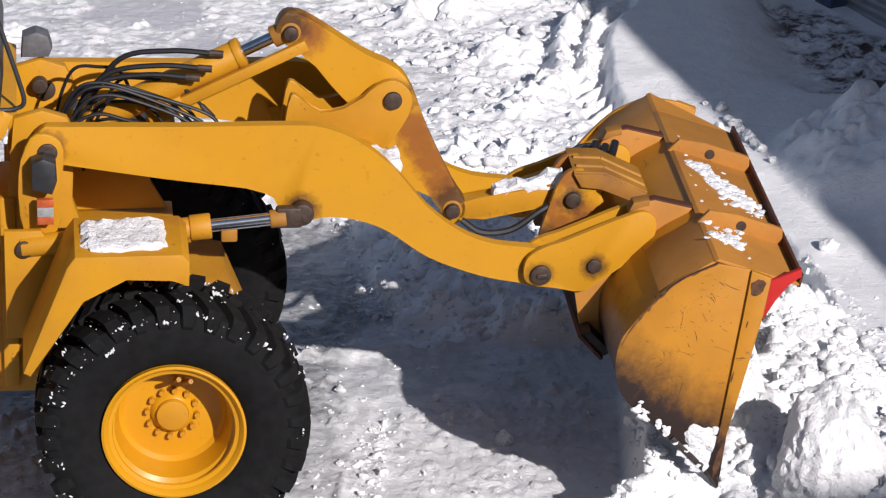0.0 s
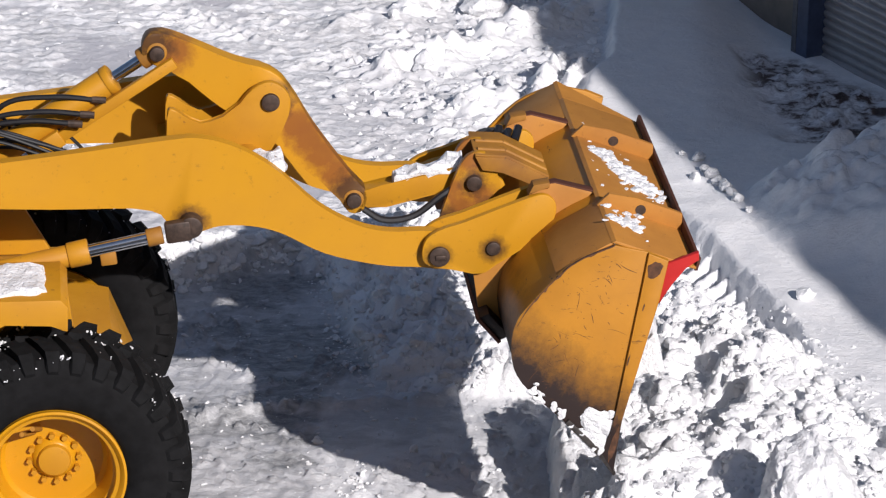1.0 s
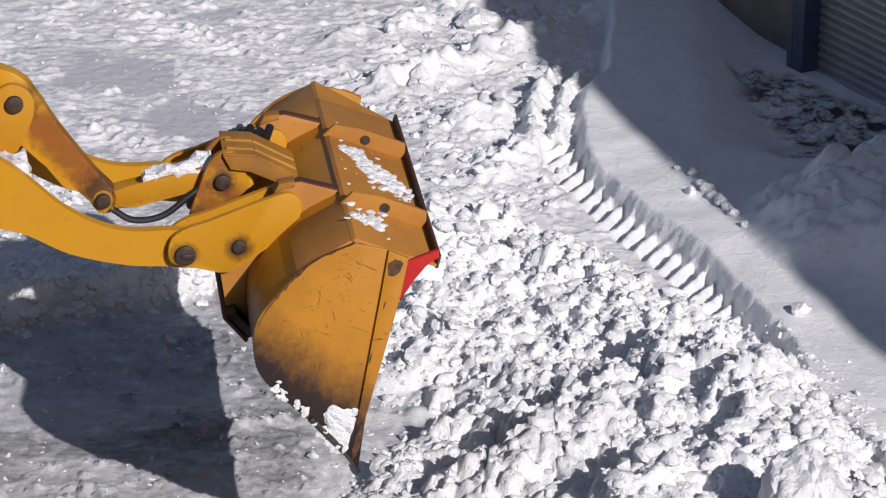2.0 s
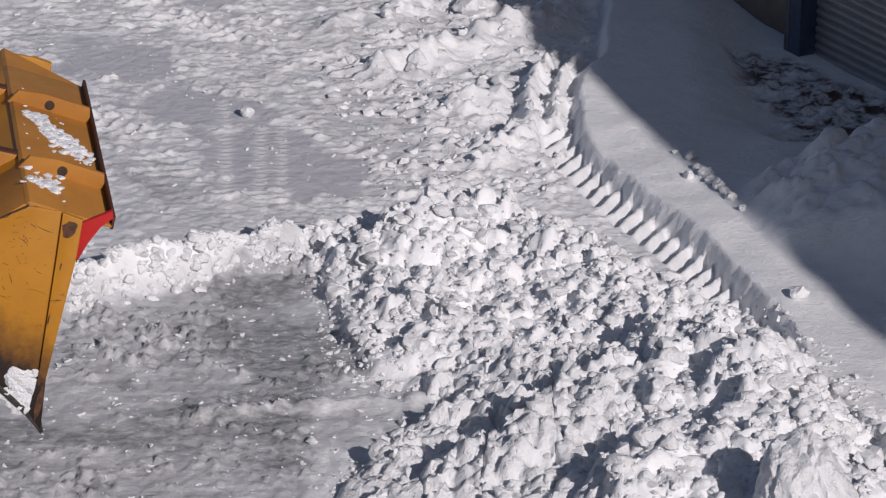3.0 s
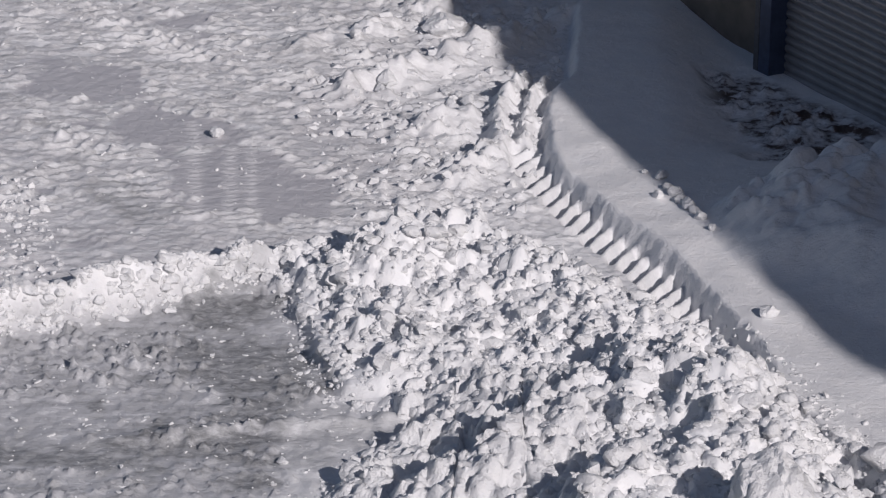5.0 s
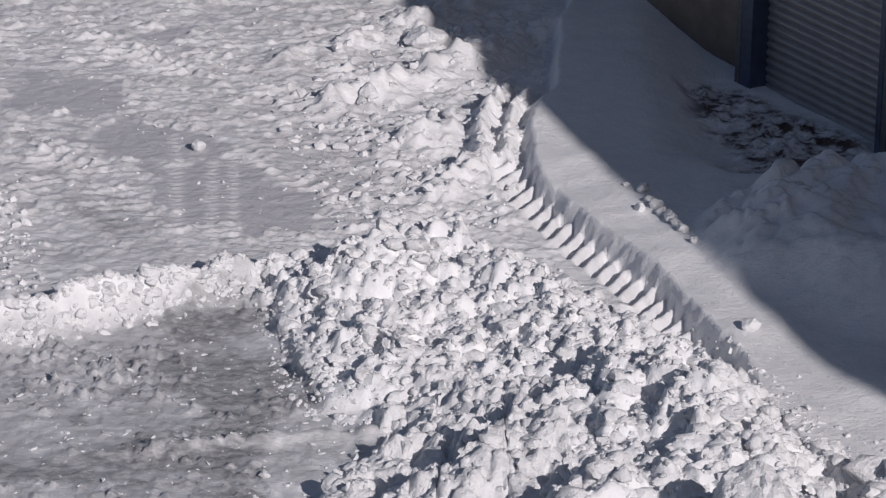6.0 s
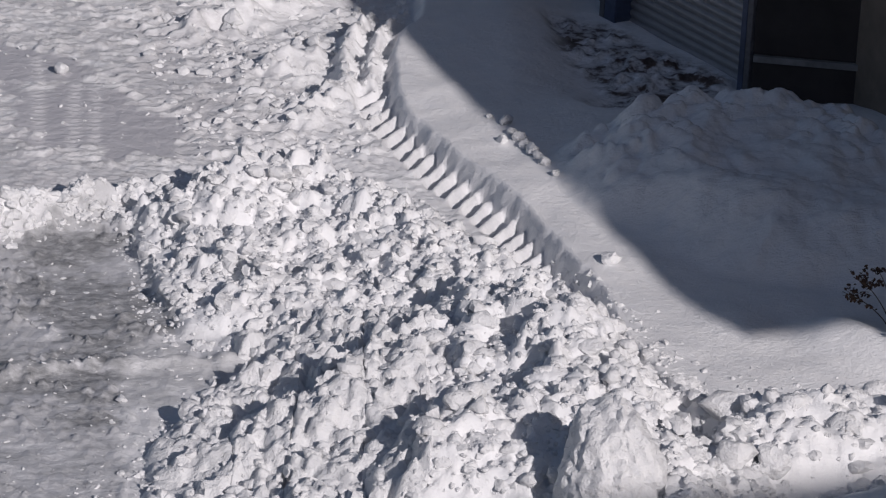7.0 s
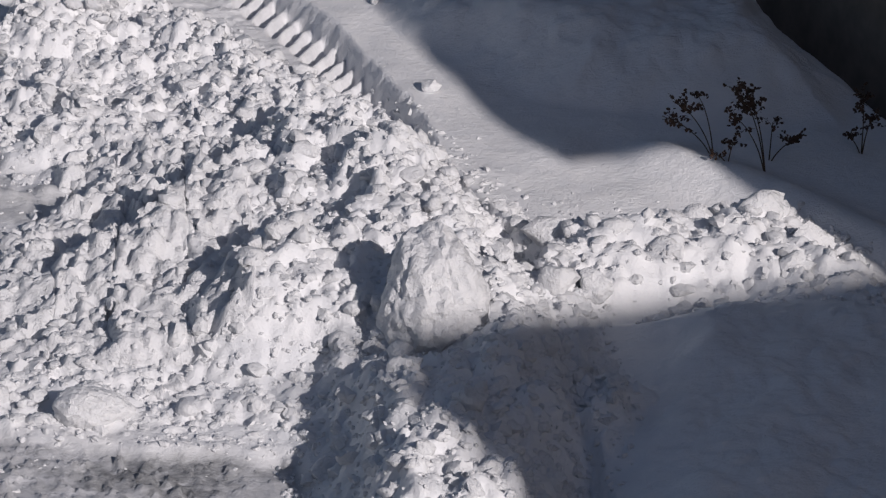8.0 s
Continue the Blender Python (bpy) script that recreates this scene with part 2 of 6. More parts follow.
def tube(bm, pts, r, seg=8, steps=7):
    line = smooth_line(pts, steps)
    rings = []
    for i, p in enumerate(line):
        d = (line[min(i + 1, len(line) - 1)] - line[max(i - 1, 0)]).normalized()
        u = d.orthogonal().normalized() if not rings else (last - d * last.dot(d)).normalized()
        last = u
        w = d.cross(u)
        k = r if isinstance(r, (int, float)) else r[0] + (r[1] - r[0]) * i / (len(line) - 1)
        rings.append([bm.verts.new(p + (u * math.cos(a) + w * math.sin(a)) * k) for a in (2 * math.pi * j / seg for j in range(seg))])
    for a, b in zip(rings, rings[1:]):
        for j in range(seg):
            bm.faces.new((a[j], a[(j + 1) % seg], b[(j + 1) % seg], b[j]))
    bm.faces.new(rings[0]), bm.faces.new(list(reversed(rings[-1])))
    return bm


def lathe(bm, profile, seg=64):
    """Turn a profile of (y, r) round the y axis."""
    rings = [[bm.verts.new((r * math.cos(a), y, r * math.sin(a))) for a in (2 * math.pi * j / seg for j in range(seg))] for y, r in profile]
    for a, b in zip(rings, rings[1:]):
        for j in range(seg):
            bm.faces.new((a[j], a[(j + 1) % seg], b[(j + 1) % seg], b[j]))
    return bm


def soft_outline(pts, steps=5):
    """A closed outline of (x, z), rounded through its points."""
    ps = [Vector((x, 0, z)) for x, z in pts]
    n, out = len(ps), []
    for i in range(n):
        a, b, c, d = ps[i - 1], ps[i], ps[(i + 1) % n], ps[(i + 2) % n]
        for k in range(steps):
            t = k / steps
            p = 0.5 * (2 * b + (c - a) * t + (2 * a - 5 * b + 4 * c - d) * t * t + (3 * b - a - 3 * c + d) * t ** 3)
            out.append((p.x, p.z))
    return out


# ---- the snow-covered yard ----
RNG = np.random.default_rng(7)


def value_noise(x, y, seed):
    """Smooth noise from -1 to 1."""
    table = np.random.default_rng(seed).uniform(-1, 1, (256, 256))
    xi, yi = np.floor(x).astype(int), np.floor(y).astype(int)
    fx, fy = x - xi, y - yi
    fx, fy = fx * fx * (3 - 2 * fx), fy * fy * (3 - 2 * fy)
    a, b = table[yi % 256, xi % 256], table[yi % 256, (xi + 1) % 256]
    c, d = table[(yi + 1) % 256, xi % 256], table[(yi + 1) % 256, (xi + 1) % 256]
    return (a + (b - a) * fx) * (1 - fy) + (c + (d - c) * fx) * fy


def fbm(x, y, scale, seed, octaves=4, gain=0.5):
    total, amp = 0, 1.0
    for o in range(octaves):
        ca, sa = math.cos(0.7 * o + 0.3), math.sin(0.7 * o + 0.3)
        total = total + amp * value_noise((ca * x - sa * y) * scale * 2 ** o + 37 * o, (sa * x + ca * y) * scale * 2 ** o + 11 * o, seed + o)
        amp *= gain
    return total


def billow(x, y, scale, seed, octaves=4, gain=0.5):
    """Rounded lumps with creases between them, about 0 to 1."""
    total, amp = 0, 1.0
    for o in range(octaves):
        ca, sa = math.cos(0.9 * o + 0.5), math.sin(0.9 * o + 0.5)
        total = total + amp * np.abs(value_noise((ca * x - sa * y) * scale * 2 ** o + 19 * o, (sa * x + ca * y) * scale * 2 ** o + 7 * o, seed + o))
        amp *= gain
    return total


def domes(x, y, cell, seed):
    """Rounded clods packed side by side, 0 in the gaps between them to 1 on the highest."""
    rn = np.random.default_rng(seed)
    ox, oy, rad, top = rn.uniform(0.1, 0.9, (64, 64)), rn.uniform(0.1, 0.9, (64, 64)), rn.uniform(0.45, 0.95, (64, 64)), rn.uniform(0.35, 1.0, (64, 64))
    wx, wy = fbm(x, y, 0.6 / cell, seed + 1, 2), fbm(x, y, 0.6 / cell, seed + 3, 2)
    ux, uy = x / cell + 0.42 * wx, y / cell + 0.42 * wy
    xi, yi = np.floor(ux).astype(int), np.floor(uy).astype(int)
    best = np.zeros(np.shape(x))
    for dx in (-1, 0, 1):
        for dy in (-1, 0, 1):
            j, i = (yi + dy) % 64, (xi + dx) % 64
            d = ((ux - xi - dx - ox[j, i]) ** 2 + (uy - yi - dy - oy[j, i]) ** 2) / rad[j, i] ** 2
            best = np.maximum(best, top[j, i] * np.sqrt(np.maximum(0, 1 - d)))
    return best


def step(a, b, v):
    t = np.clip((v - a) / (b - a), 0, 1)
    return t * t * (3 - 2 * t)


def inside(poly, x, y):
    """Signed distance to a polygon, positive inside."""
    best = np.full(x.shape, 1e9)
    odd = np.zeros(x.shape, bool)
    for (ax, ay), (bx, by) in zip(poly, poly[1:] + poly[:1]):
        ex, ey = bx - ax, by - ay
        t = np.clip(((x - ax) * ex + (y - ay) * ey) / (ex * ex + ey * ey), 0, 1)
        best = np.minimum(best, np.hypot(x - ax - t * ex, y - ay - t * ey))
        if ey != 0:
            odd ^= ((ay > y) != (by > y)) & (x < ex * (y - ay) / ey + ax)
    return np.where(odd, best, -best)


def along(line, x, y):
    """Distance from a polyline (positive on its left) and the way along it."""
    best, side, way, done = np.full(x.shape, 1e9), np.zeros(x.shape), np.zeros(x.shape), 0.0
    for (ax, ay), (bx, by) in zip(line, line[1:]):
        ex, ey = bx - ax, by - ay
        ln = math.hypot(ex, ey)
        t = np.clip(((x - ax) * ex + (y - ay) * ey) / ln ** 2, 0, 1)
        d = np.hypot(x - ax - t * ex, y - ay - t * ey)
        near = d < best
        best = np.where(near, d, best)
        side = np.where(near, np.sign(ex * (y - ay) - ey * (x - ax)), side)
        way = np.where(near, done + t * ln, way)
        done += ln
    return best * side, way


LANE = [(-0.92, 21.84), (-0.72, 21.05), (-0.64, 20.59), (-0.48, 20.2), (-0.38, 20.03), (-0.02, 19.82), (-0.22, 19.5), (-0.34, 19.17), (-0.58, 18.9), (-0.72, 18.2), (-0.75, 17.6), (-0.6, 17.0), (1.0, 16.75), (1.3, 15.0), (-9.0, 15.0), (-12.0, 18.6), (-3.9, 20.50), (-2.65, 20.99), (-2.18, 21.19), (-1.71, 21.47)]
PILE = [(-0.98, 21.75), (-0.78, 21.08), (-0.74, 20.59), (-0.56, 20.2), (-0.44, 20.02), (-0.10, 19.78), (-0.30, 19.48), (-0.42, 19.17), (-0.62, 18.9), (-0.66, 18.3), (-0.50, 17.7), (-0.5, 17.05), (0.9, 16.85), (1.0, 16.5), (0.95, 15.8), (1.0, 15.2), (2.25, 15.2), (2.3, 16.0), (2.62, 16.9), (2.6, 17.6), (2.4, 18.3), (2.3, 19.15), (2.08, 19.6), (1.92, 20.1), (1.84, 20.5), (1.66, 20.85), (1.36, 21.2), (0.98, 21.6), (0.72, 22.2), (0.42, 22.4), (0.0, 22.5), (-0.6, 22.05)]
# edges of the two steps that the last pushes left in the heap, and the rim of its far mound
STEP_FRONT = [(1.75, 20.75), (1.35, 20.25), (1.12, 20.08), (0.92, 19.95), (0.70, 19.72), (0.41, 19.41), (0.17, 19.03), (-0.02, 18.53), (-0.30, 18.0), (-0.45, 17.3), (-0.6, 16.6)]
STEP_BACK = [(1.95, 19.7), (1.62, 19.6), (1.36, 19.5), (1.24, 19.25), (1.32, 18.9), (1.18, 18.45), (0.95, 18.2), (0.72, 17.8), (0.5, 17.3), (0.2, 16.6)]
MOUND = [(-0.45, 21.75), (0.0, 22.1), (0.45, 21.95), (0.9, 21.4), (1.35, 20.85)]
RIDGE = [(2.25, 18.9), (2.7, 19.0), (3.33, 19.3), (3.75, 19.15), (4.25, 18.45), (5.2, 17.4), (6.5, 16.0), (5.9, 15.7), (4.2, 17.75), (3.4, 18.0), (2.6, 17.9), (2.2, 17.9)]
BERM = [(-9.0, 19.25), (-4.2, 20.50), (-2.66, 21.03), (-2.19, 21.23), (-1.72, 21.53), (-1.1, 21.88), (-0.5, 22.05)]
BANK = [(1.05, 27.5), (0.85, 25.2), (0.68, 24.5), (0.68, 23.75), (0.87, 23.15), (1.10, 22.6), (1.345, 21.95), (1.56, 21.3), (1.73, 20.7), (1.88, 20.0), (2.02, 19.4), (2.3, 18.6), (2.4, 15.0)]
WALL = [(2.2, 25.75), (3.1, 24.25), (3.70, 24.05), (7.46, 13.29), (9.4, 7.6)]
DRIFT = [(2.15, 21.3), (1.72, 21.9), (1.76, 22.75), (2.0, 23.12), (2.45, 23.32), (3.0, 23.45), (3.6, 23.3), (4.1, 22.3), (4.4, 21.0), (4.2, 20.6), (3.4, 20.6), (2.7, 20.8)]
PATCH = [(1.85, 25.4), (2.22, 25.5), (2.82, 24.5), (2.85, 23.75), (2.4, 23.55), (2.0, 23.6), (1.95, 24.1), (1.85, 24.8)]
SHADE_DRIFT = [(2.45, 17.95), (2.9, 18.12), (3.6, 18.27), (4.4, 18.0), (7.0, 15.0), (7.0, 12.0), (2.3, 12.0), (2.2, 15.8), (2.25, 16.5), (2.5, 17.1), (2.5, 17.6)]


GLAZES = [[(-2.82, 25.65), (-2.58, 25.72), (-2.07, 25.22), (-1.86, 25.00), (-2.22, 24.76), (-2.70, 24.97), (-2.81, 25.36)],
          [(-1.92, 24.78), (-1.30, 24.26), (-1.24, 24.00), (-1.74, 23.77), (-2.26, 24.33), (-2.10, 24.66)],
          [(-1.17, 24.00), (-0.94, 23.65), (-0.60, 23.17), (-0.73, 22.73), (-1.47, 22.94), (-1.81, 23.72), (-1.46, 23.94)],
          [(-2.18, 26.59), (-1.70, 26.61), (-1.59, 26.18), (-1.86, 26.11)],
          [(-2.47, 23.09), (-2.19, 22.25), (-2.23, 22.16), (-2.46, 22.80)]]
WET = [(-1.54, 21.34), (-0.92, 21.60), (-0.69, 20.59), (-0.51, 19.90), (-1.16, 19.87), (-1.30, 20.65)]
WET_BAND = [(-3.11, 19.50), (-2.49, 19.49), (-1.92, 19.26), (-1.47, 19.34), (-1.02, 19.54), (-0.59, 19.63), (-0.23, 19.77)]
TRAIL = [(-3.49, 26.22), (-3.02, 25.18), (-2.33, 23.80), (-1.68, 22.36)]


SPILL = [(-0.55, 17.62), (0.72, 17.62), (0.72, 19.95), (-0.55, 19.95)]


def yard(x, y, spilled=False):
    """Height of the snow, and how packed, trodden and bare it is; spilled: with what the bucket drops."""
    wob = fbm(x, y, 1.6, 11, 3) * 0.07
    bank_d, bank_s = along(BANK, x, y)
    bank_d = bank_d + wob * 0.5 + fbm(x, y, 7, 51, 2) * 0.006
    lane_d = inside(LANE, x, y) + wob
    pile_d = inside(PILE, x, y) + wob * 1.6
    ridge_d = inside(RIDGE, x, y) + wob
    berm_d, _ = along(BERM, x, y)
    z = 0.035 + fbm(x, y, 0.35, 3, 3) * 0.02
    # ruts and crusts of the driven snow
    turn = 0.25
    u, v = x * math.cos(turn) + y * math.sin(turn), -x * math.sin(turn) + y * math.cos(turn)
    glaze = step(0.0, 0.22, fbm(u, v * 1.3, 0.85, 23, 4, 0.55))
    pan = np.maximum.reduce([inside(g, x, y) for g in GLAZES]) + fbm(x, y, 2.6, 111, 5, 0.65) * 0.16
    glaze = np.maximum(0.35 * glaze, step(-0.03, 0.05, pan))
    crust = fbm(x * 0.8, y * 1.3, 20, 21, 3, 0.65) * 0.0085 * (1 - 0.96 * glaze) + np.maximum(0, fbm(x * 0.6, y * 1.6, 11, 22, 4, 0.65) - 0.08) * 0.020 * (1 - 0.97 * glaze) + np.maximum(0, fbm(x, y, 1.1, 25, 3)) * 0.008
    # short cross bars left by tyres all over the driven snow, broken where the crust gave way
    bars = np.zeros(x.shape)
    broken = step(-0.25, 0.2, fbm(x, y, 3.2, 117, 4, 0.65))
    for path, wide, pitch in (([(-3.4, 25.6), (-2.6, 24.95), (-1.75, 24.55), (-1.18, 24.15), (-0.55, 23.2)], 0.17, 0.125), ([(-3.2, 24.6), (-2.55, 24.1), (-1.9, 23.4), (-1.4, 22.5)], 0.20, 0.125),
                              ([(-1.9, 26.6), (-0.95, 25.3), (-0.35, 24.3), (0.15, 23.3)], 0.20, 0.13), ([(-0.95, 26.6), (-0.2, 25.0), (0.22, 23.6)], 0.16, 0.13), ([(-2.6, 26.8), (-1.6, 25.6), (-1.0, 24.75)], 0.18, 0.12),
                              ([(-3.2, 23.6), (-2.5, 22.9), (-2.0, 21.9)], 0.22, 0.14), ([(-2.9, 22.6), (-2.5, 21.6)], 0.25, 0.13), ([(-1.62, 24.4), (-1.46, 22.3)], 0.05, 0.07), ([(-1.22, 24.0), (-1.14, 22.5)], 0.045, 0.07), ([(-1.34, 23.9), (-1.28, 22.5)], 0.05, 0.07)):
        bar_d, bar_s = along(path, x, y)
        wave = 0.5 + 0.5 * np.sin((bar_s + 0.5 * np.abs(bar_d)) * 2 * math.pi / pitch + 2.2 * fbm(x, y, 1.8, 113, 2))
        if wide < 0.1:
            crust = crust + np.exp(-(bar_d / wide) ** 4) * (0.012 * wave - 0.006)
            bars = np.maximum(bars, 0.6 * np.exp(-(bar_d / wide) ** 4) * wave)
        else:
            bar = np.exp(-(bar_d / (wide * (1.1 + 0.5 * fbm(x, y, 1.5, 119, 2)))) ** 4) * (1 - 0.95 * glaze) * broken * step(0.5, 0.9, wave)
            crust = crust + 0.021 * bar * (0.6 + 0.8 * np.abs(fbm(x * 0.7, y * 1.4, 9, 125, 3, 0.65)))
            bars = np.maximum(bars, bar)
    bars = np.maximum(bars, step(0.22, 0.45, fbm(x * 0.5, y * 1.9, 9, 123, 4, 0.65)) * (1 - glaze))
    rough_zone = step(0.2, -1.6, x - 0.35 - (y - 23.5) * -0.1) * 0.4 + step(-1.3, 0.3, x) * step(22.0, 23.2, y) * 1.3
    z = z + crust * (0.62 + rough_zone)
    # rows of older windrows on the far side
    for (ax, ay, bx, by, hgt, wid) in ((-0.55, 25.0, 1.0, 26.6, 0.14, 0.16), (-0.15, 24.2, 0.75, 24.9, 0.10, 0.2), (0.15, 23.4, 0.6, 24.3, 0.10, 0.14), (-0.9, 25.9, 0.3, 27.2, 0.10, 0.16)):
        dd, _ = along([(ax, ay), (bx, by)], x, y)
        z = z + hgt * np.exp(-(dd / wid) ** 2) * (0.75 + 0.6 * fbm(x, y, 5, 31, 3))
    # scraped lane
    under = 0.0 if spilled else step(0.0, 0.10, inside(SPILL, x, y) + 0.30 + wob) * step(-0.1, 0.1, y - 17.55)
    lane = np.maximum(step(-0.06, 0.06, lane_d), under)
    z = z * (1 - lane) + lane * (-0.03 + fbm(x, y, 2.0, 41, 2) * 0.004 + fbm(x * 1.3, y * 0.6, 16, 42, 3, 0.7) * 0.0045 + np.maximum(0, fbm(u * 2.2 + v * 0.9, v * 0.7 - u * 0.3, 13, 44, 4, 0.65) - 0.05) * 0.022 * step(-0.1, 0.25, fbm(x, y, 0.9, 46, 3)) + np.maximum(0, fbm(u * 1.5, v * 0.8, 11, 43, 5, 0.68) - 0.15) * 0.028 * step(-0.25, 0.15, fbm(x, y * 1.5, 1.1, 47, 3)))
    strip, _ = along([(-2.6, 19.40), (-1.34, 19.64), (-0.17, 19.91)], x, y)
    z = z + np.exp(-(strip / 0.07) ** 2) * 0.035 * (1 + fbm(x, y, 8, 45, 3)) * step(-2.3, -1.2, x)
    # windrow along the lane
    z = z + 0.14 * np.exp(-(berm_d / 0.105) ** 2) * (0.6 + 0.65 * billow(x, y, 4.5, 61, 4, 0.58)) * step(0.6, -0.6, x)
    # untouched bank, cut steeply by the tyre track
    bank_h = 0.155 + 0.03 * fbm(x, y, 0.6, 71, 2) + 0.06 * step(23.0, 26.0, y) - 0.17 * step(23.5, 24.3, y) * step(1.45, 2.1, x)
    bank = step(-0.02, 0.055, bank_d + 0.006 * fbm(x, y, 22, 53, 3))
    smooth_z = bank_h + fbm(x, y, 2.0, 73, 3) * 0.012
    drift_d = inside(DRIFT, x, y) + wob
    smooth_z = smooth_z + 0.30 * step(-0.1, 0.5, drift_d) * (1 + 0.12 * fbm(x, y, 3, 75, 4)) + 0.19 * step(-0.08, 0.2, drift_d) * (0.6 * domes(x, y, 0.26, 77) + 0.4 * domes(x, y, 0.12, 78) + 0.1 * fbm(x, y, 14, 76, 3) - 0.35) * (0.2 + 0.8 * step(21.6, 22.5, y)) * step(1.2, 0.5, drift_d)
    # smooth wave of drifted snow behind the ridge
    wave_d, wave_s = along([(3.13, 19.98), (3.5, 19.66), (3.85, 19.3), (4.3, 18.7), (4.9, 17.9)], x, y)
    smooth_z = smooth_z + 0.13 * np.exp(-(wave_d / 0.20) ** 2) + 0.04 * np.exp(-((x - 2.6) ** 2 + (y - 20.1) ** 2) / 0.05)
    wall_d, _ = along(WALL, x, y)
    smooth_z = smooth_z - 0.40 * step(0.36, 0.10, np.abs(wall_d)) * step(23.4, 22.6, y)
    patch_d = inside(PATCH, x, y) + wob * 1.5
    patch = step(-0.12, 0.12, patch_d)
    smooth_z = smooth_z * (1 - patch) + patch * (0.02 + 0.045 * np.maximum(0, fbm(x, y * 1.2, 6, 79, 4, 0.62)))
    z = z * (1 - bank) + bank * smooth_z
    # tyre track at the foot of the bank
    tr = -bank_d
    band = step(-0.01, 0.03, tr) * step(0.26, 0.20, tr) * step(20.6, 21.2, y) * step(24.05, 23.85, y)
    wave = 0.5 + 0.5 * np.sin((bank_s - tr * 1.0) * 2 * math.pi / 0.165)
    z = z * (1 - band) + band * (-0.03 + 0.085 * wave ** 1.3 + 0.008 * fbm(x, y, 14, 81, 2))
    # ruts that run on past the printed track
    rut = step(-0.02, 0.03, tr) * step(0.5, 0.4, tr) * step(23.85, 24.05, y) * step(25.6, 24.9, y)
    z = z + rut * (0.13 * np.exp(-((tr - 0.30) / 0.06) ** 2) + 0.09 * np.exp(-((tr - 0.12) / 0.045) ** 2) - 0.04) * (1 + 0.5 * fbm(x, y, 8, 83, 3))
    # the pushed heap
    front_d, _ = along(STEP_FRONT, x, y)
    back_d, _ = along(STEP_BACK, x, y)
    mound_d, _ = along(MOUND, x, y)
    ragged = wob * 1.4 + 0.15 * fbm(x, y, 3.2, 87, 4, 0.65)
    rise = 0.17 + 0.15 * np.exp(-(mound_d / 0.42) ** 2) + 0.21 * step(-0.18, 0.18, front_d + ragged) * (0.15 + 0.85 * np.maximum(step(18.1, 18.9, y), step(0.2, 0.9, x))) + 0.15 * step(-0.12, 0.12, back_d + ragged) - 0.05 * step(0.2, 1.1, back_d)
    heap_h = rise + 0.06 * fbm(x, y, 1.3, 91, 3) + 0.10 * np.exp(-((x - 2.12) ** 2 + (y - 17.2) ** 2) / 0.12) - 0.13 * np.exp(-((x - 1.62) ** 2 + (y - 17.30) ** 2) / 0.08)
    low = np.maximum(np.exp(-((x - 0.95) / 0.38) ** 2 - ((y - 17.2) / 0.36) ** 2), step(17.75, 17.35, y) * step(1.4, 1.05, x))
    heap_h = heap_h * (1 - 0.75 * low)
    churned = np.exp(-((x - 0.85) / 0.75) ** 2 - ((y - 19.3) / 0.85) ** 2)
    lumps = 0.30 * billow(x, y, 3.0, 93, 2, 0.5) + 0.20 * (1 + 0.6 * churned) * domes(x, y, 0.30, 94) + (0.42 + 0.15 * churned) * domes(x, y, 0.15, 95) + 0.27 * domes(x, y, 0.08, 98) + 0.13 * fbm(x, y, 20, 100, 3) - 0.22 * churned
    heap = step(-0.02, 0.55 + 0.45 * step(19.4, 18.8, y) * step(1.0, 0.3, x), pile_d)
    loose = 1.0 if spilled else step(0.05, -0.05, inside(SPILL, x, y))
    z = z + loose * (heap * np.maximum(0, heap_h - 0.5 * z) + step(-0.03, 0.2, pile_d) * (lumps - 0.53) * (1 - 0.45 * low) * (0.180 + 0.03 * step(20.2, 20.8, y)))
    z = z + step(0.0, 0.5, ridge_d) * 0.24 + step(0, 0.2, ridge_d) * (0.6 * billow(x, y, 3.0, 97, 2, 0.5) + 0.5 * domes(x, y, 0.17, 99) + 0.2 * domes(x, y, 0.08, 101) - 0.5) * 0.17
    shade_d = inside(SHADE_DRIFT, x, y) + wob
    z = z + step(-0.05, 0.6, shade_d) * (0.22 + 0.05 * fbm(x, y, 1.2, 99, 3) + 0.030 * (billow(x, y, 3.5, 105, 5, 0.62) - 0.5))
    z = z + 0.004 * fbm(x, y, 16, 101, 2) * (1 - 0.7 * bank)
    calm = step(-6.5, -3.6, x) * step(9.0, 5.1, x) * step(11.0, 15.9, y) * step(31.0, 27.3, y)
    z = z * calm + (1 - calm) * (0.0 if np.ndim(z) == 0 else -0.01 + 0.03 * bank)
    packed = lane * (1 - 0.6 * under) * (1 - loose * step(-0.02, 0.14, pile_d))
    trodden = (1 - bank) * (1 - lane) * step(0.05, -0.15, pile_d) * step(0.12, 0.22, np.abs(berm_d)) * (0.35 + 0.65 * step(0.6, -0.8, x + 0.3 * fbm(x, y, 0.8, 103, 3))) * (1 - 0.65 * bars)
    band_d, _ = along(WET_BAND, x, y)
    trail_d, _ = along(TRAIL, x, y)
    ragged = fbm(x * 0.8, y * 1.3, 2.4, 115, 5, 0.7)
    wet = np.maximum(step(-0.12, 0.16, inside(WET, x, y) + ragged * 0.30), step(0.16, -0.10, np.abs(band_d) - 0.13 + ragged * 0.34)) * packed
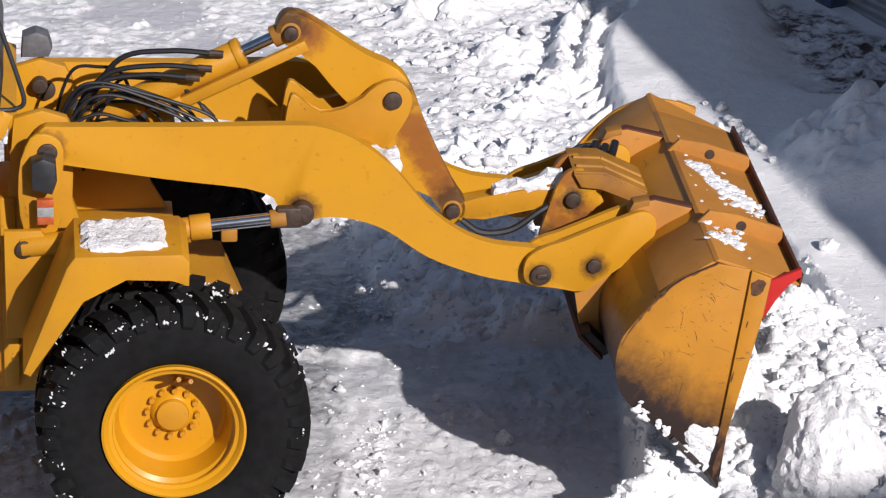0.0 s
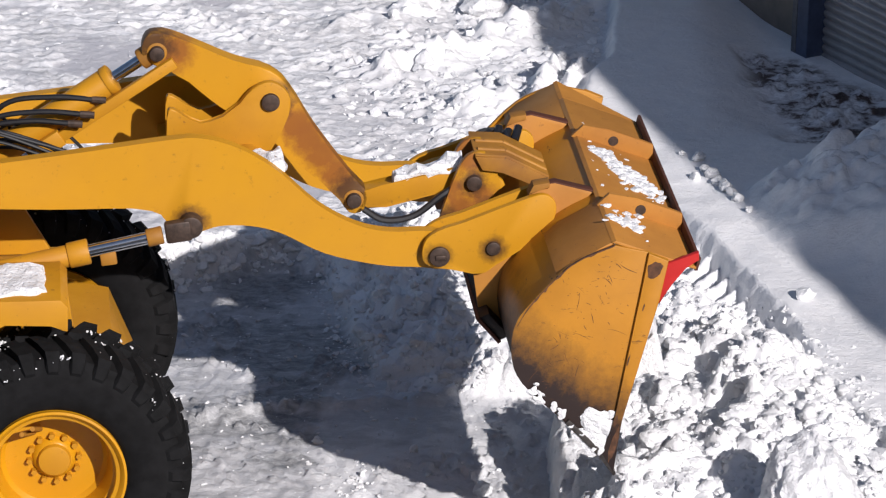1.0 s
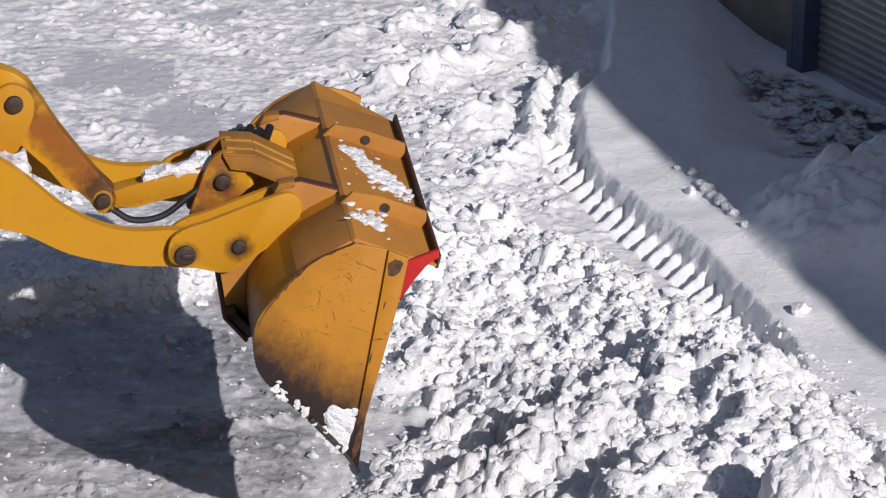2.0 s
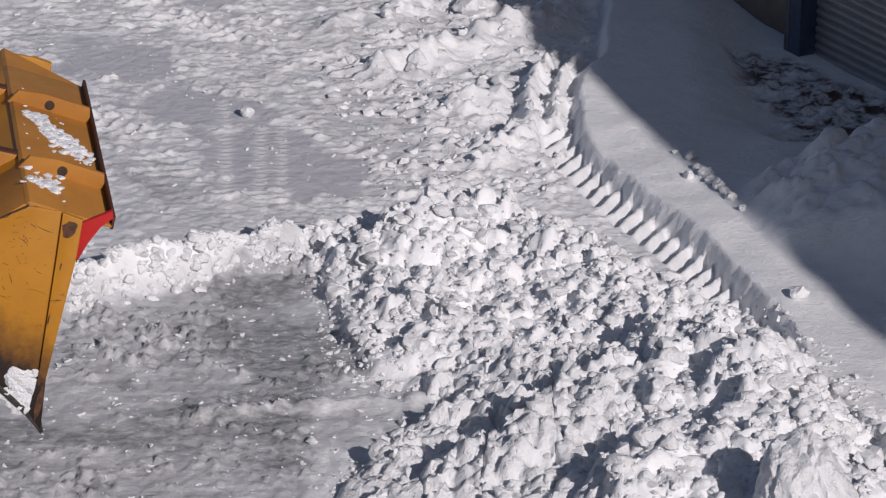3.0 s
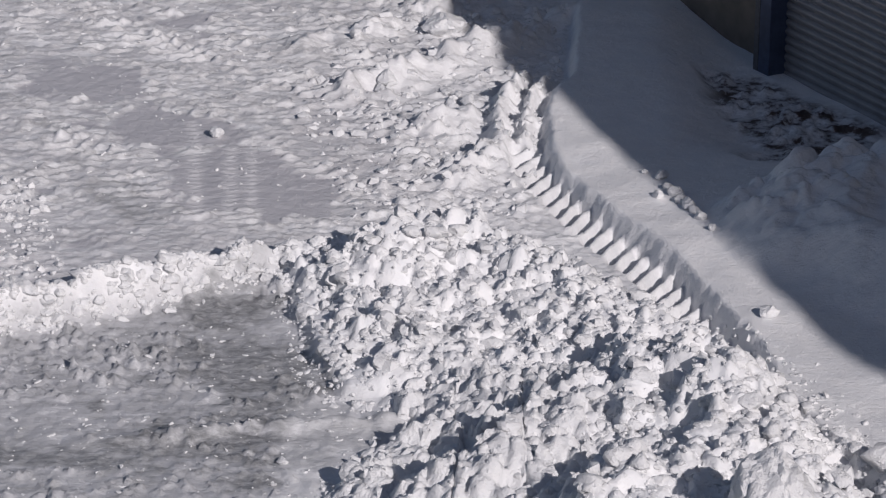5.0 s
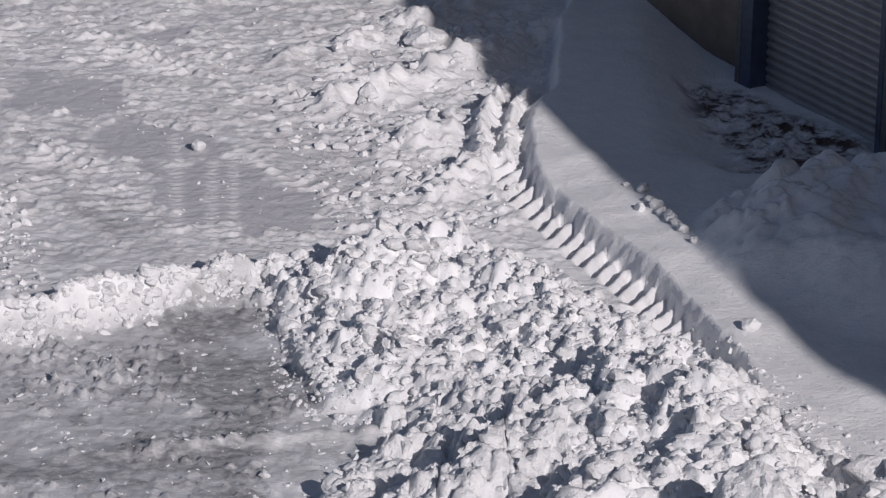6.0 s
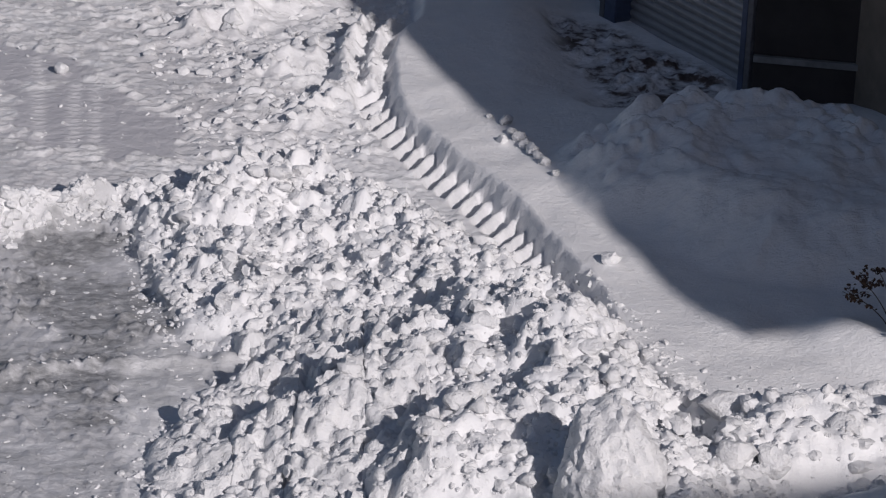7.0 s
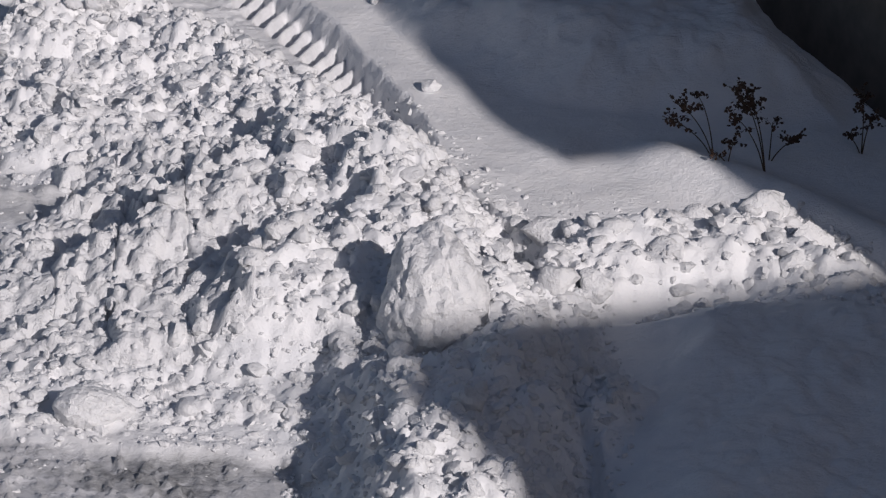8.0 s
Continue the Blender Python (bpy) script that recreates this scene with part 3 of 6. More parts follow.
    for cx, cy, rx, ry in ((-1.62, 20.36, 0.11, 0.10), (-1.87, 19.98, 0.05, 0.10), (-1.02, 19.05, 0.14, 0.10), (-1.9, 18.75, 0.12, 0.14), (0.35, 16.6, 0.35, 0.22)):
        wet = np.maximum(wet, step(1.2, 0.5, np.hypot((x - cx) / rx, (y - cy) / ry) + 0.8 * ragged) * packed)
    wet = np.maximum(wet, 0.55 * step(0.10, -0.08, np.abs(trail_d) - 0.05 + ragged * 0.2) * trodden)
    return z, packed, trodden, patch * bank, glaze * trodden, wet


def graded(lo, hi, gap, far):
    """Even steps from lo to hi, then ever wider ones out to far."""
    core = list(np.arange(lo, hi, gap))
    out_hi, out_lo, s = [], [], gap
    while (out_hi[-1] if out_hi else hi) < far:
        s *= 1.35
        out_hi.append((out_hi[-1] if out_hi else core[-1]) + s)
        out_lo.append((out_lo[-1] if out_lo else lo) - s)
    return np.array(list(reversed(out_lo)) + core + out_hi)


def build_ground():
    xs, ys = graded(-3.7, 5.2, 0.0175, 900), graded(14.7, 27.4, 0.02, 900)
    gx, gy = np.meshgrid(xs, ys)
    z, packed, trodden, bare, glaze, wet = yard(gx, gy)
    nx, ny = len(xs), len(ys)
    idx = np.arange(nx * ny).reshape(ny, nx)
    faces = np.stack([idx[:-1, :-1], idx[:-1, 1:], idx[1:, 1:], idx[1:, :-1]], -1).reshape(-1, 4)
    me = bpy.data.meshes.new("ground")
    me.from_pydata(np.stack([gx, gy, z], -1).reshape(-1, 3).tolist(), [], faces.tolist())
    for name, val in (("packed", packed), ("trodden", trodden), ("bare", bare), ("glaze", glaze), ("wet", wet)):
        at = me.attributes.new(name, "FLOAT", "POINT")
        at.data.foreach_set("value", np.clip(val, 0, 1).astype(np.float32).ravel())
    me.polygons.foreach_set("use_smooth", np.ones(len(me.polygons), bool))
    me.materials.append(GROUND)
    return tagged(new("ground", me), "snow-covered yard with a scraped lane and pushed snow", "ground", kind="structure")


ground = build_ground()


def height(x, y):
    return float(yard(np.array([[float(x)]]), np.array([[float(y)]]))[0][0, 0])


# ---- the garage and the houses that throw the shade ----
def wall_block(name, a, b, z0, z1, thick, mat, bevel=0.004):
    """A wall from a to b on the plan, with its thickness behind its face (to the left of a-b)."""
    a, b = Vector((*a, 0)), Vector((*b, 0))
    d = (b - a).normalized()
    n = Vector((-d.y, d.x, 0))
    bm = bmesh.new()
    m = Matrix((( d.x, n.x, 0, a.x), (d.y, n.y, 0, a.y), (0, 0, 1, 0), (0, 0, 0, 1)))
    box(bm, (0, 0, z0), ((b - a).length, thick, z1), bevel, m)
    return part(name, bm, mat, smooth=False)


DA, DB = (2.31, 25.52), (3.03, 24.30)          # the shutter's two sides
DD = (Vector(DB) - Vector(DA)).normalized()
DN = Vector((-DD.y, DD.x))                      # into the garage


def on_door(s, inward=0.0):
    p = Vector(DA) + DD * s + DN * inward
    return (p.x, p.y)


def build_garage():
    width = (Vector(DB) - Vector(DA)).length
    # far end of the garage, round the shutter and above it
    w = wall_block("wall_garage", on_door(-4.5, 0.12), on_door(-0.20, 0.12), -0.2, EAVE_H - 0.004, 0.25, WALLMAT)
    tagged(w, "dark clad garage wall beside the shutter", "wall", kind="structure")
    w = wall_block("wall_garage_head", on_door(-0.20, 0.12), on_door(width + 0.12, 0.12), 2.5, EAVE_H - 0.004, 0.25, WALLMAT)
    tagged(w, "dark clad garage wall above the shutter", "wall", kind="structure")
    jamb = new("door_frame")
    tagged(jamb, "dark blue steel frame round the roller shutter", "door frame", kind="structure")
    for s0, s1, mat, nm in ((-0.19, -0.13, GREYPL, "outer_trim"), (-0.13, 0.0, JAMB, "post"), (width, width + 0.06, JAMB, "post"), (width + 0.06, width + 0.12, GREYPL, "outer_trim")):
        ob = wall_block(nm, on_door(s0 + 0.002, -0.08), on_door(s1 - 0.002, -0.08), -0.05, 2.5, 0.30, mat)
        ob.parent = jamb
    shutter = new("roller_shutter")
    tagged(shutter, "closed grey corrugated roller shutter of the garage", "garage door", kind="structure")
    # each slat is a curved strip across the opening
    pitch = 0.062
    prof = [(0.0, 0.0), (-0.006, 0.012), (-0.012, 0.022), (-0.014, 0.034), (-0.010, 0.046), (0.0, 0.054), (0.006, 0.058), (0.006, 0.0615)]
    mesh = bpy.data.meshes.new("slat")
    verts, faces = [], []
    for s in (0.0, width):
        for o, h in prof:
            p = Vector(DA) + DD * s + DN * (o + 0.06)
            verts.append((p.x, p.y, h))
        for o, h in prof:
            p = Vector(DA) + DD * s + DN * (o + 0.075)
            verts.append((p.x, p.y, h))
    n = len(prof)
    for i in range(n - 1):
        faces.append((i, i + 1, 2 * n + i + 1, 2 * n + i))
        faces.append((n + i, 3 * n + i, 3 * n + i + 1, n + i + 1))
    mesh.from_pydata(verts, [], faces)
    mesh.materials.append(SHUTTER)
    for p in mesh.polygons:
        p.use_smooth = True
    for k in range(40):
        ob = new("slat", mesh)
        ob.parent = shutter
        ob.location = (0, 0, k * pitch)
    # the projecting part of the house beyond the shutter
    a = on_door(width + 0.125, -0.06)
    b = (3.70, 24.05)
    # the shade on this wall and its plinth is in their colour
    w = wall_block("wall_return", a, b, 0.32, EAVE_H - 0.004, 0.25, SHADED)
    tagged(w, "clad wall returning beside the shutter, shade put into its colour", "wall", kind="structure")
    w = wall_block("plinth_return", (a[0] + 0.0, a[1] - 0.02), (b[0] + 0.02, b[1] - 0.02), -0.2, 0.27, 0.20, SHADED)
    tagged(w, "plinth under the house wall, in the same shade colour", "plinth", kind="structure")
    w = wall_block("trim_return", (a[0] + 0.0, a[1] - 0.035), (b[0] + 0.02, b[1] - 0.035), 0.274, 0.316, 0.22, CONCRETE)
    tagged(w, "pale drip ledge along the house wall", "ledge", kind="structure")
    c = (b[0] + 0.33 * 11.45, b[1] - 0.944 * 11.45)
    w = wall_block("wall_long", b, c, -0.2, EAVE_H - 0.004, 0.25, WALLMAT)
    tagged(w, "long dark clad house wall along the snow bank", "wall", kind="structure")
    w = wall_block("wall_end", c, (c[0] + 5.6, c[1] + 1.96), -0.2, EAVE_H - 0.004, 0.25, WALLMAT)
    tagged(w, "dark clad end wall of the long house", "wall", kind="structure")
    # roof slab with its eaves; unseen, overruns the end wall to shape the shadow
    d = Vector((0.33, -0.944))
    nrm = Vector((0.944, 0.33))
    bm = bmesh.new()
    p0 = Vector(b) - d * 7.0
    m = Matrix(((d.x, nrm.x, 0, p0.x), (d.y, nrm.y, 0, p0.y), (0, 0, 1, 0), (0, 0, 0, 1)))
    box(bm, (0, EAVE_OUT, EAVE_H), (7.0 + 12.93, 6.0, EAVE_H + 0.22), 0.01, m)
    tagged(part("roof", bm, WALLMAT, smooth=False), "dark unseen eaves and roof of the long house, overrun to shape the shadow", "roof", kind="structure")
    # lower lean-to that carries on past the house
    e = (c[0] + 0.33 * 6.0, c[1] - 0.944 * 6.0)
    w = wall_block("wall_low", c, e, -0.2, 2.51, 0.25, WALLMAT)
    tagged(w, "low dark lean-to wall past the house", "wall", kind="structure")


EAVE_OUT, EAVE_H = -0.25, 5.67
build_garage()


def build_neighbour():
    """The taller house beside the camera, out of view, that shades the near drift."""
    w = wall_block("wall_neighbour", (10.98, 1.90), (25.75, 6.62), -0.2, 10.6, 0.3, WALLMAT)
    tagged(w, "tall plain house wall across the yard", "wall", kind="structure")
    w = wall_block("wall_neighbour_side", (20.53, -7.96), (11.01, 1.89), -0.2, 10.6, 0.3, WALLMAT)
    tagged(w, "tall plain house side wall", "wall", kind="structure")

    # unseen wall behind the camera, raised to cut skylight on the near drift
    w = wall_block("wall_south", (-16.0, -0.75), (9.5, -0.75), -0.2, 10.4, 0.3, WALLMAT)
    tagged(w, "plain unseen house wall at the camera's window, raised to cut skylight", "wall", kind="structure")


build_neighbour()


# ---- the wheel loader ----
LOADER_YAW = 7.0
PIVOT = (-0.579, 0.0, 1.911)        # the boom's hinge on the front frame
PIN_B = (1.851, 0.0, 1.200)         # the bucket's hinge on the boom
PIN_C = (1.140, 0.0, 1.985)         # the bell crank's hinge on the boom
PIN_T = (0.635, 0.0, 2.327)         # tilt ram to bell crank
PIN_L = (1.456, 0.0, 1.357)         # bell crank to link
PIN_K = (2.060, 0.0, 1.430)         # link to bucket
RAM_A, RAM_B = (-0.72, 0.0, 1.43), (0.600, 0.0, 1.545)
TILT_A = (-0.337, 0.0, 1.870)


def build_loader():
    ld = tagged(new("wheel_loader"), "yellow wheel loader with a worn orange bucket, reversing over snow", "wheel loader")
    made = {"loader": ld}

    # wheels: rim, tyre with lugs, hub and nuts
    def wheel(side):
        s = -1 if side < 0 else 1
        yc = s * 0.90
        piv = (0, yc, 0.665)
        bm = bmesh.new()
        o = s
        prof = [(0.20, 0.348), (0.222, 0.352), (0.226, 0.340), (0.214, 0.328), (0.196, 0.318), (0.190, 0.300), (0.178, 0.296), (0.170, 0.312), (0.150, 0.308), (0.135, 0.286), (0.09, 0.276), (0.0, 0.262), (-0.02, 0.240), (-0.022, 0.16), (-0.018, 0.14), (-0.022, 0.11), (0.0, 0.10), (0.01, 0.085), (0.012, 0.0005)]
        lathe(bm, [(o * y, r) for y, r in prof], 72)
        back = [(0.20, 0.348), (-0.20, 0.348), (-0.22, 0.352), (-0.20, 0.31), (-0.16, 0.29), (-0.10, 0.26), (-0.09, 0.0005)]
        lathe(bm, [(o * y, r) for y, r in back], 72)
        bmesh.ops.translate(bm, verts=bm.verts, vec=piv)
        rim = part("wheel", bm, RIM, ld, "yellow dished wheel with a black lugged tyre", piv)
        bm = bmesh.new()
        prof = [(0.19, 0.350), (0.215, 0.375), (0.235, 0.44), (0.238, 0.50), (0.228, 0.56), (0.212, 0.60), (0.200, 0.622), (0.14, 0.634), (0.0, 0.640), (-0.14, 0.634), (-0.200, 0.622), (-0.212, 0.60), (-0.228, 0.56), (-0.238, 0.50), (-0.235, 0.44), (-0.215, 0.375), (-0.19, 0.350)]
        lathe(bm, [(y, r) for y, r in prof], 96)
        bmesh.ops.translate(bm, verts=bm.verts, vec=piv)
        tyre = part("tyre", bm, RUBBER, rim, "black snow-flecked rubber tyre", piv)
        # lugs: slanted bars over tread and shoulder
        lug = bmesh.new()
        N = 32
        for k in range(N):
            for half in (-1, 1):
                a0 = 2 * math.pi * (k + (0.5 if half > 0 else 0)) / N
                secs = [(0.02, 0.630, 0.672, 0.10, 0.040), (0.12, 0.627, 0.673, 0.03, 0.042), (0.200, 0.612, 0.664, -0.02, 0.042), (0.230, 0.590, 0.632, -0.025, 0.038), (0.240, 0.550, 0.572, -0.025, 0.030)]
                rings = []
                for y, r0, r1, da, wdt in secs:
                    ring = []
                    for r, ww in ((r0, wdt * 1.15), (r1, wdt * 0.8)):
                        for sg in (-1, 1):
                            a = a0 + da + sg * ww / 0.66
                            yy = y if r == r1 else y - 0.012
                            ring.append(lug.verts.new((r * math.cos(a), half * yy, r * math.sin(a))))
                    rings.append(ring)
                for p, q in zip(rings, rings[1:]):
                    for i, j in ((0, 1), (1, 3), (3, 2), (2, 0)):
                        lug.faces.new((p[i], p[j], q[j], q[i]))
                lug.faces.new((rings[0][0], rings[0][1], rings[0][3], rings[0][2]))
                e = rings[-1]
                lug.faces.new((e[0], e[2], e[3], e[1]))
        bmesh.ops.translate(lug, verts=lug.verts, vec=piv)
        tagged(part("tread", lug, RUBBER, rim, "deep black tyre lugs", piv, smooth=False), kind="stuff")
        bm = bmesh.new()
        rod(bm, (0, yc - o * 0.005, 0.665), (0, yc + o * 0.035, 0.665), 0.085, 0.078, 28, 0.006)
        part("hub", bm, YELLOW, rim, "yellow wheel hub", piv)
        nut = None
        for k in range(12):
            a = 2 * math.pi * k / 12
            p = (0.122 * math.cos(a), yc - o * 0.022, 0.665 + 0.122 * math.sin(a))
            if nut is None:
                bm = bmesh.new()
                rod(bm, p, (p[0], p[1] + o * 0.035, p[2]), 0.017, 0.015, 6)
                nut = part("wheel_nut", bm, YELLOW, rim, "", p, smooth=False)
            else:
                c = new("wheel_nut", nut.data)
                c.parent = rim
                c.location = Vector(p) - Vector(piv)
        for k in range(2):
            bm = bmesh.new()
            a = 1.35 + 0.22 * k
            rod(bm, (0.17 * math.cos(a), yc - o * 0.01, 0.665 + 0.17 * math.sin(a)), (0.27 * math.cos(a), yc + o * 0.19, 0.665 + 0.27 * math.sin(a)), 0.012)
            part("valve_guard", bm, RUSTY, rim, "", piv)
        # snow caught on the tread and the sidewall
        bm = bmesh.new()
        rn = random.Random(5 + s)
        for k in range(440):
            a, y = rn.gauss(2.2, 1.5), rn.uniform(-0.23, 0.23)
            r = rn.choice((0.634, 0.645, 0.672)) if abs(y) < 0.19 else 0.628
            if rn.random() < 0.16:
                y, r = o * 0.240, 0.52 + 0.11 * rn.random() ** 0.5
            sz = 0.0018 + 0.0062 * rn.random() ** 4
            if k % 30 == 0:
                sz = 0.009
            for j in range(7 if sz > 0.0085 else 3 if sz > 0.005 else 1):
                aj = a + rn.gauss(0, 0.022)
                m = Matrix.Translation((r * math.cos(aj), yc + y + rn.uniform(-0.008, 0.008), 0.665 + r * math.sin(aj))) @ Matrix.Rotation(rn.uniform(0, 6), 4, "Y") @ Matrix.Diagonal((sz * rn.uniform(0.8, 2.4), sz, sz * rn.uniform(0.5, 1), 1))
                bmesh.ops.create_icosphere(bm, subdivisions=1, radius=1, matrix=m)
        tagged(part("caught_snow", bm, SNOW, rim, "white flecks of snow in the tread", piv), kind="stuff")
        return rim
    made["wheels"] = [wheel(-1), wheel(1)]

    # front frame, axle, towers
    bm = bmesh.new()
    prism(bm, [(-0.95, 0.55), (0.35, 0.55), (0.42, 0.75), (0.30, 1.05), (-0.25, 1.15), (-0.55, 1.30), (-0.95, 1.30)], -0.36, 0.36, 0.02)
    part("front_frame", bm, YELLOW, ld)
    bm = bmesh.new()
    rod(bm, (0, -0.72, 0.665), (0, 0.72, 0.665), 0.13, None, 24, 0.02)
    box(bm, (-0.2, -0.25, 0.48), (0.2, 0.25, 0.85), 0.05)
    part("axle", bm, DARK, ld)
    for s in (-1, 1):
        bm = bmesh.new()
        prism(bm, [(-0.82, 0.95), (-0.42, 0.95), (-0.36, 1.30), (-0.47, 1.60), (-0.44, 1.95), (-0.48, 2.03), (-0.60, 2.07), (-0.74, 2.03), (-0.78, 1.6)], s * 0.36 - 0.03, s * 0.36 + 0.03, 0.008)
        part("boom_tower", bm, YELLOW, ld)
        bm = bmesh.new()
        prism(bm, [(-0.80, 0.95), (-0.60, 0.95), (-0.52, 1.35), (-0.62, 1.52), (-0.80, 1.52)], s * 0.57 - 0.02, s * 0.57 + 0.02, 0.008)
        part("ram_bracket", bm, YELLOW, ld)
        bm = bmesh.new()
        rod(bm, (-0.70, s * 0.54, 1.43), (-0.70, s * 0.615, 1.43), 0.045, None, 20, 0.008)
        part("ram_pin", bm, DARK, ld)
        bm = bmesh.new()
        rod(bm, (-0.579, s * 0.30, 1.911), (-0.579, s * 0.56, 1.911), 0.05, None, 20, 0.008)
        part("hinge_pin", bm, DARK, ld)
    # rear bulkhead and articulation, deck plates between the towers
    bm = bmesh.new()
    box(bm, (-0.82, -0.40, 0.60), (-0.74, 0.10, 1.62), 0.01)
    box(bm, (-0.72, 0.10, 0.60), (-0.66, 0.34, 1.62), 0.01)
    box(bm, (-0.80, -0.33, 1.25), (0.05, 0.33, 1.29), 0.01)
    prism(bm, [(-0.60, 1.30), (0.02, 1.30), (-0.12, 1.55), (-0.60, 1.75)], 0.20, 0.24, 0.006)
    part("bulkhead", bm, YELLOW, ld, "grimy yellow bulkhead between the towers")
    bm = bmesh.new()
    rod(bm, (-0.608, 0.26, 1.95), (-0.608, 0.325, 1.95), 0.04, None, 18, 0.006)
    part("cap_bolt", bm, DARK, ld)
    bm = bmesh.new()
    prism(bm, [(-0.70, 2.075), (-0.56, 2.075), (-0.54, 2.12), (-0.56, 2.19), (-0.62, 2.215), (-0.69, 2.19)], 0.34, 0.46, 0.018)
    part("lamp", bm, GREYPL, ld, "grey plastic work lamp")
    bm = bmesh.new()
    prism(bm, [(-0.66, 1.76), (-0.56, 1.73), (-0.535, 1.80), (-0.54, 1.90), (-0.60, 1.925), (-0.66, 1.90)], -0.66, -0.54, 0.02)
    part("lamp", bm, PLASTIC, ld, "black plastic front lamp")
    bm = bmesh.new()
    prism(bm, soft_outline([(-0.70, 1.50), (-0.72, 1.80), (-0.66, 1.99), (-0.56, 2.00), (-0.50, 1.92), (-0.52, 1.70), (-0.54, 1.50)], 3), -0.55, -0.52, 0.006)
    part("lamp_bracket", bm, YELLOW, ld)
    for z0, z1, mt in ((1.66, 1.70, REFLECT), (1.61, 1.66, WHITE), (1.57, 1.61, REFLECT)):
        bm = bmesh.new()
        box(bm, (-0.635, -0.635, z0), (-0.555, -0.60, z1), 0.003)
        part("reflector", bm, mt, ld)
    # rear frame and the edge of the cab
    bm = bmesh.new()
    prism(bm, [(-1.9, 0.60), (-0.90, 0.60), (-0.90, 1.18), (-1.05, 1.35), (-1.9, 1.35)], -0.42, 0.42, 0.02)
    part("rear_frame", bm, YELLOW, ld)
    bm = bmesh.new()
    prism(bm, soft_outline([(-1.7, 1.36), (-1.10, 1.36), (-0.90, 1.75), (-0.80, 2.02), (-0.79, 2.12), (-1.7, 2.2)], 3), -0.52, 0.52, 0.03)
    part("cab_front", bm, YELLOW, ld)
    bm = bmesh.new()
    prism(bm, [(-1.7, 2.18), (-0.80, 2.12), (-0.78, 2.30), (-0.84, 2.75), (-1.7, 2.8)], -0.50, 0.50, 0.03)
    part("windscreen", bm, PLASTIC, ld, "dark cab windscreen")
    bm = bmesh.new()
    tube(bm, [(-0.80, -0.5, 2.12), (-0.73, -0.5, 2.125), (-0.685, -0.5, 2.16), (-0.71, -0.5, 2.28), (-0.80, -0.5, 2.58), (-0.84, -0.5, 2.72)], 0.012)
    part("mirror_arm", bm, PLASTIC, ld)

    # fenders with snow lying on them
    for s in (-1, 1):
        bm = bmesh.new()
        y0, y1 = sorted((s * 0.62, s * 1.12))
        prism(bm, [(-0.50, 1.545), (-0.46, 1.60), (0.05, 1.60), (0.085, 1.56), (0.08, 1.435), (0.05, 1.44), (0.0, 1.475), (-0.22, 1.485), (-0.43, 1.375), (-0.68, 0.98), (-0.72, 1.0)], y0, y1, 0.008)
        fender = part("fender", bm, YELLOW, ld, "yellow front mudguard with snow on its top")
        bm = bmesh.new()
        box(bm, (-0.45, y0 + 0.05, 1.59), (0.0, y1 - 0.04, 1.625), 0.012)
        bmesh.ops.subdivide_edges(bm, edges=bm.edges, cuts=10, use_grid_fill=True)
        mid = Vector((-0.225, (y0 + y1) / 2, 1.6))
        for v in bm.verts:
            rim_in = 0.030 * noise.noise(Vector((v.co.x * 9, v.co.y * 9, s))) + 0.012 * noise.noise(Vector((v.co.x * 30, v.co.y * 30, s)))
            ex, ey = (v.co.x - mid.x) / 0.225, (v.co.y - mid.y) / ((y1 - y0) / 2 - 0.045)
            far = max(abs(ex), abs(ey))
            v.co.x -= ex * far ** 3 * (0.016 + rim_in)
            v.co.y -= ey * far ** 3 * (0.016 + rim_in)
            if abs(ex) > 0.8 and abs(ey) > 0.8:
                v.co.x, v.co.y = v.co.x - ex * 0.025, v.co.y - ey * 0.025
            if v.co.z > 1.6:
                v.co.z += 0.020 * noise.noise(v.co * 22) + 0.014 * noise.noise(v.co * 60) - 0.020 * max(0, far - 0.8) / 0.2
        part("lying_snow", bm, SNOW, fender, "crusted white snow")
    bm = bmesh.new()
    prism(bm, [(0.05, 1.24), (0.115, 1.22), (0.085, 1.45), (0.045, 1.50)], -0.64, -0.60, 0.006)
    part("fender_stay", bm, YELLOW, ld)

    # boom: two curved arms and the tubes between them
    arm_pts = [(-0.66, 1.93), (-0.60, 2.015), (-0.50, 2.022), (0.10, 2.008), (0.60, 2.004), (0.78, 1.985), (0.95, 1.905), (1.12, 1.760), (1.29, 1.550), (1.46, 1.415), (1.62, 1.350), (1.82, 1.320), (1.93, 1.27), (1.945, 1.17), (1.88, 1.105), (1.75, 1.135), (1.55, 1.180), (1.294, 1.285), (1.095, 1.427), (0.95, 1.490), (0.80, 1.515), (0.675, 1.500), (0.56, 1.540), (0.48, 1.655), (0.0, 1.735), (-0.512, 1.825), (-0.63, 1.85)]
    made["boom"] = []
    for s in (-1, 1):
        bm = bmesh.new()
        prism(bm, soft_outline(arm_pts, 4), s * 0.455 - 0.032, s * 0.455 + 0.032, 0.006)
        arm = part("boom_arm", bm, ARM_PAINT, ld, "curved yellow lifting arm", PIVOT)
        made["boom"].append(arm)
        bm = bmesh.new()
        rod(bm, (PIN_B[0], s * 0.40, PIN_B[2]), (PIN_B[0], s * 0.535, PIN_B[2]), 0.070, None, 24, 0.008)
        part("bucket_pin_boss", bm, DARK, arm, "greasy pin boss", PIVOT)
        bm = bmesh.new()
        rod(bm, (0.66, s * 0.47, 1.555), (0.66, s * 0.56, 1.555), 0.058, None, 24, 0.01)
        box(bm, (0.53, s * 0.54 - 0.03, 1.49), (0.66, s * 0.54 + 0.03, 1.60), 0.015)
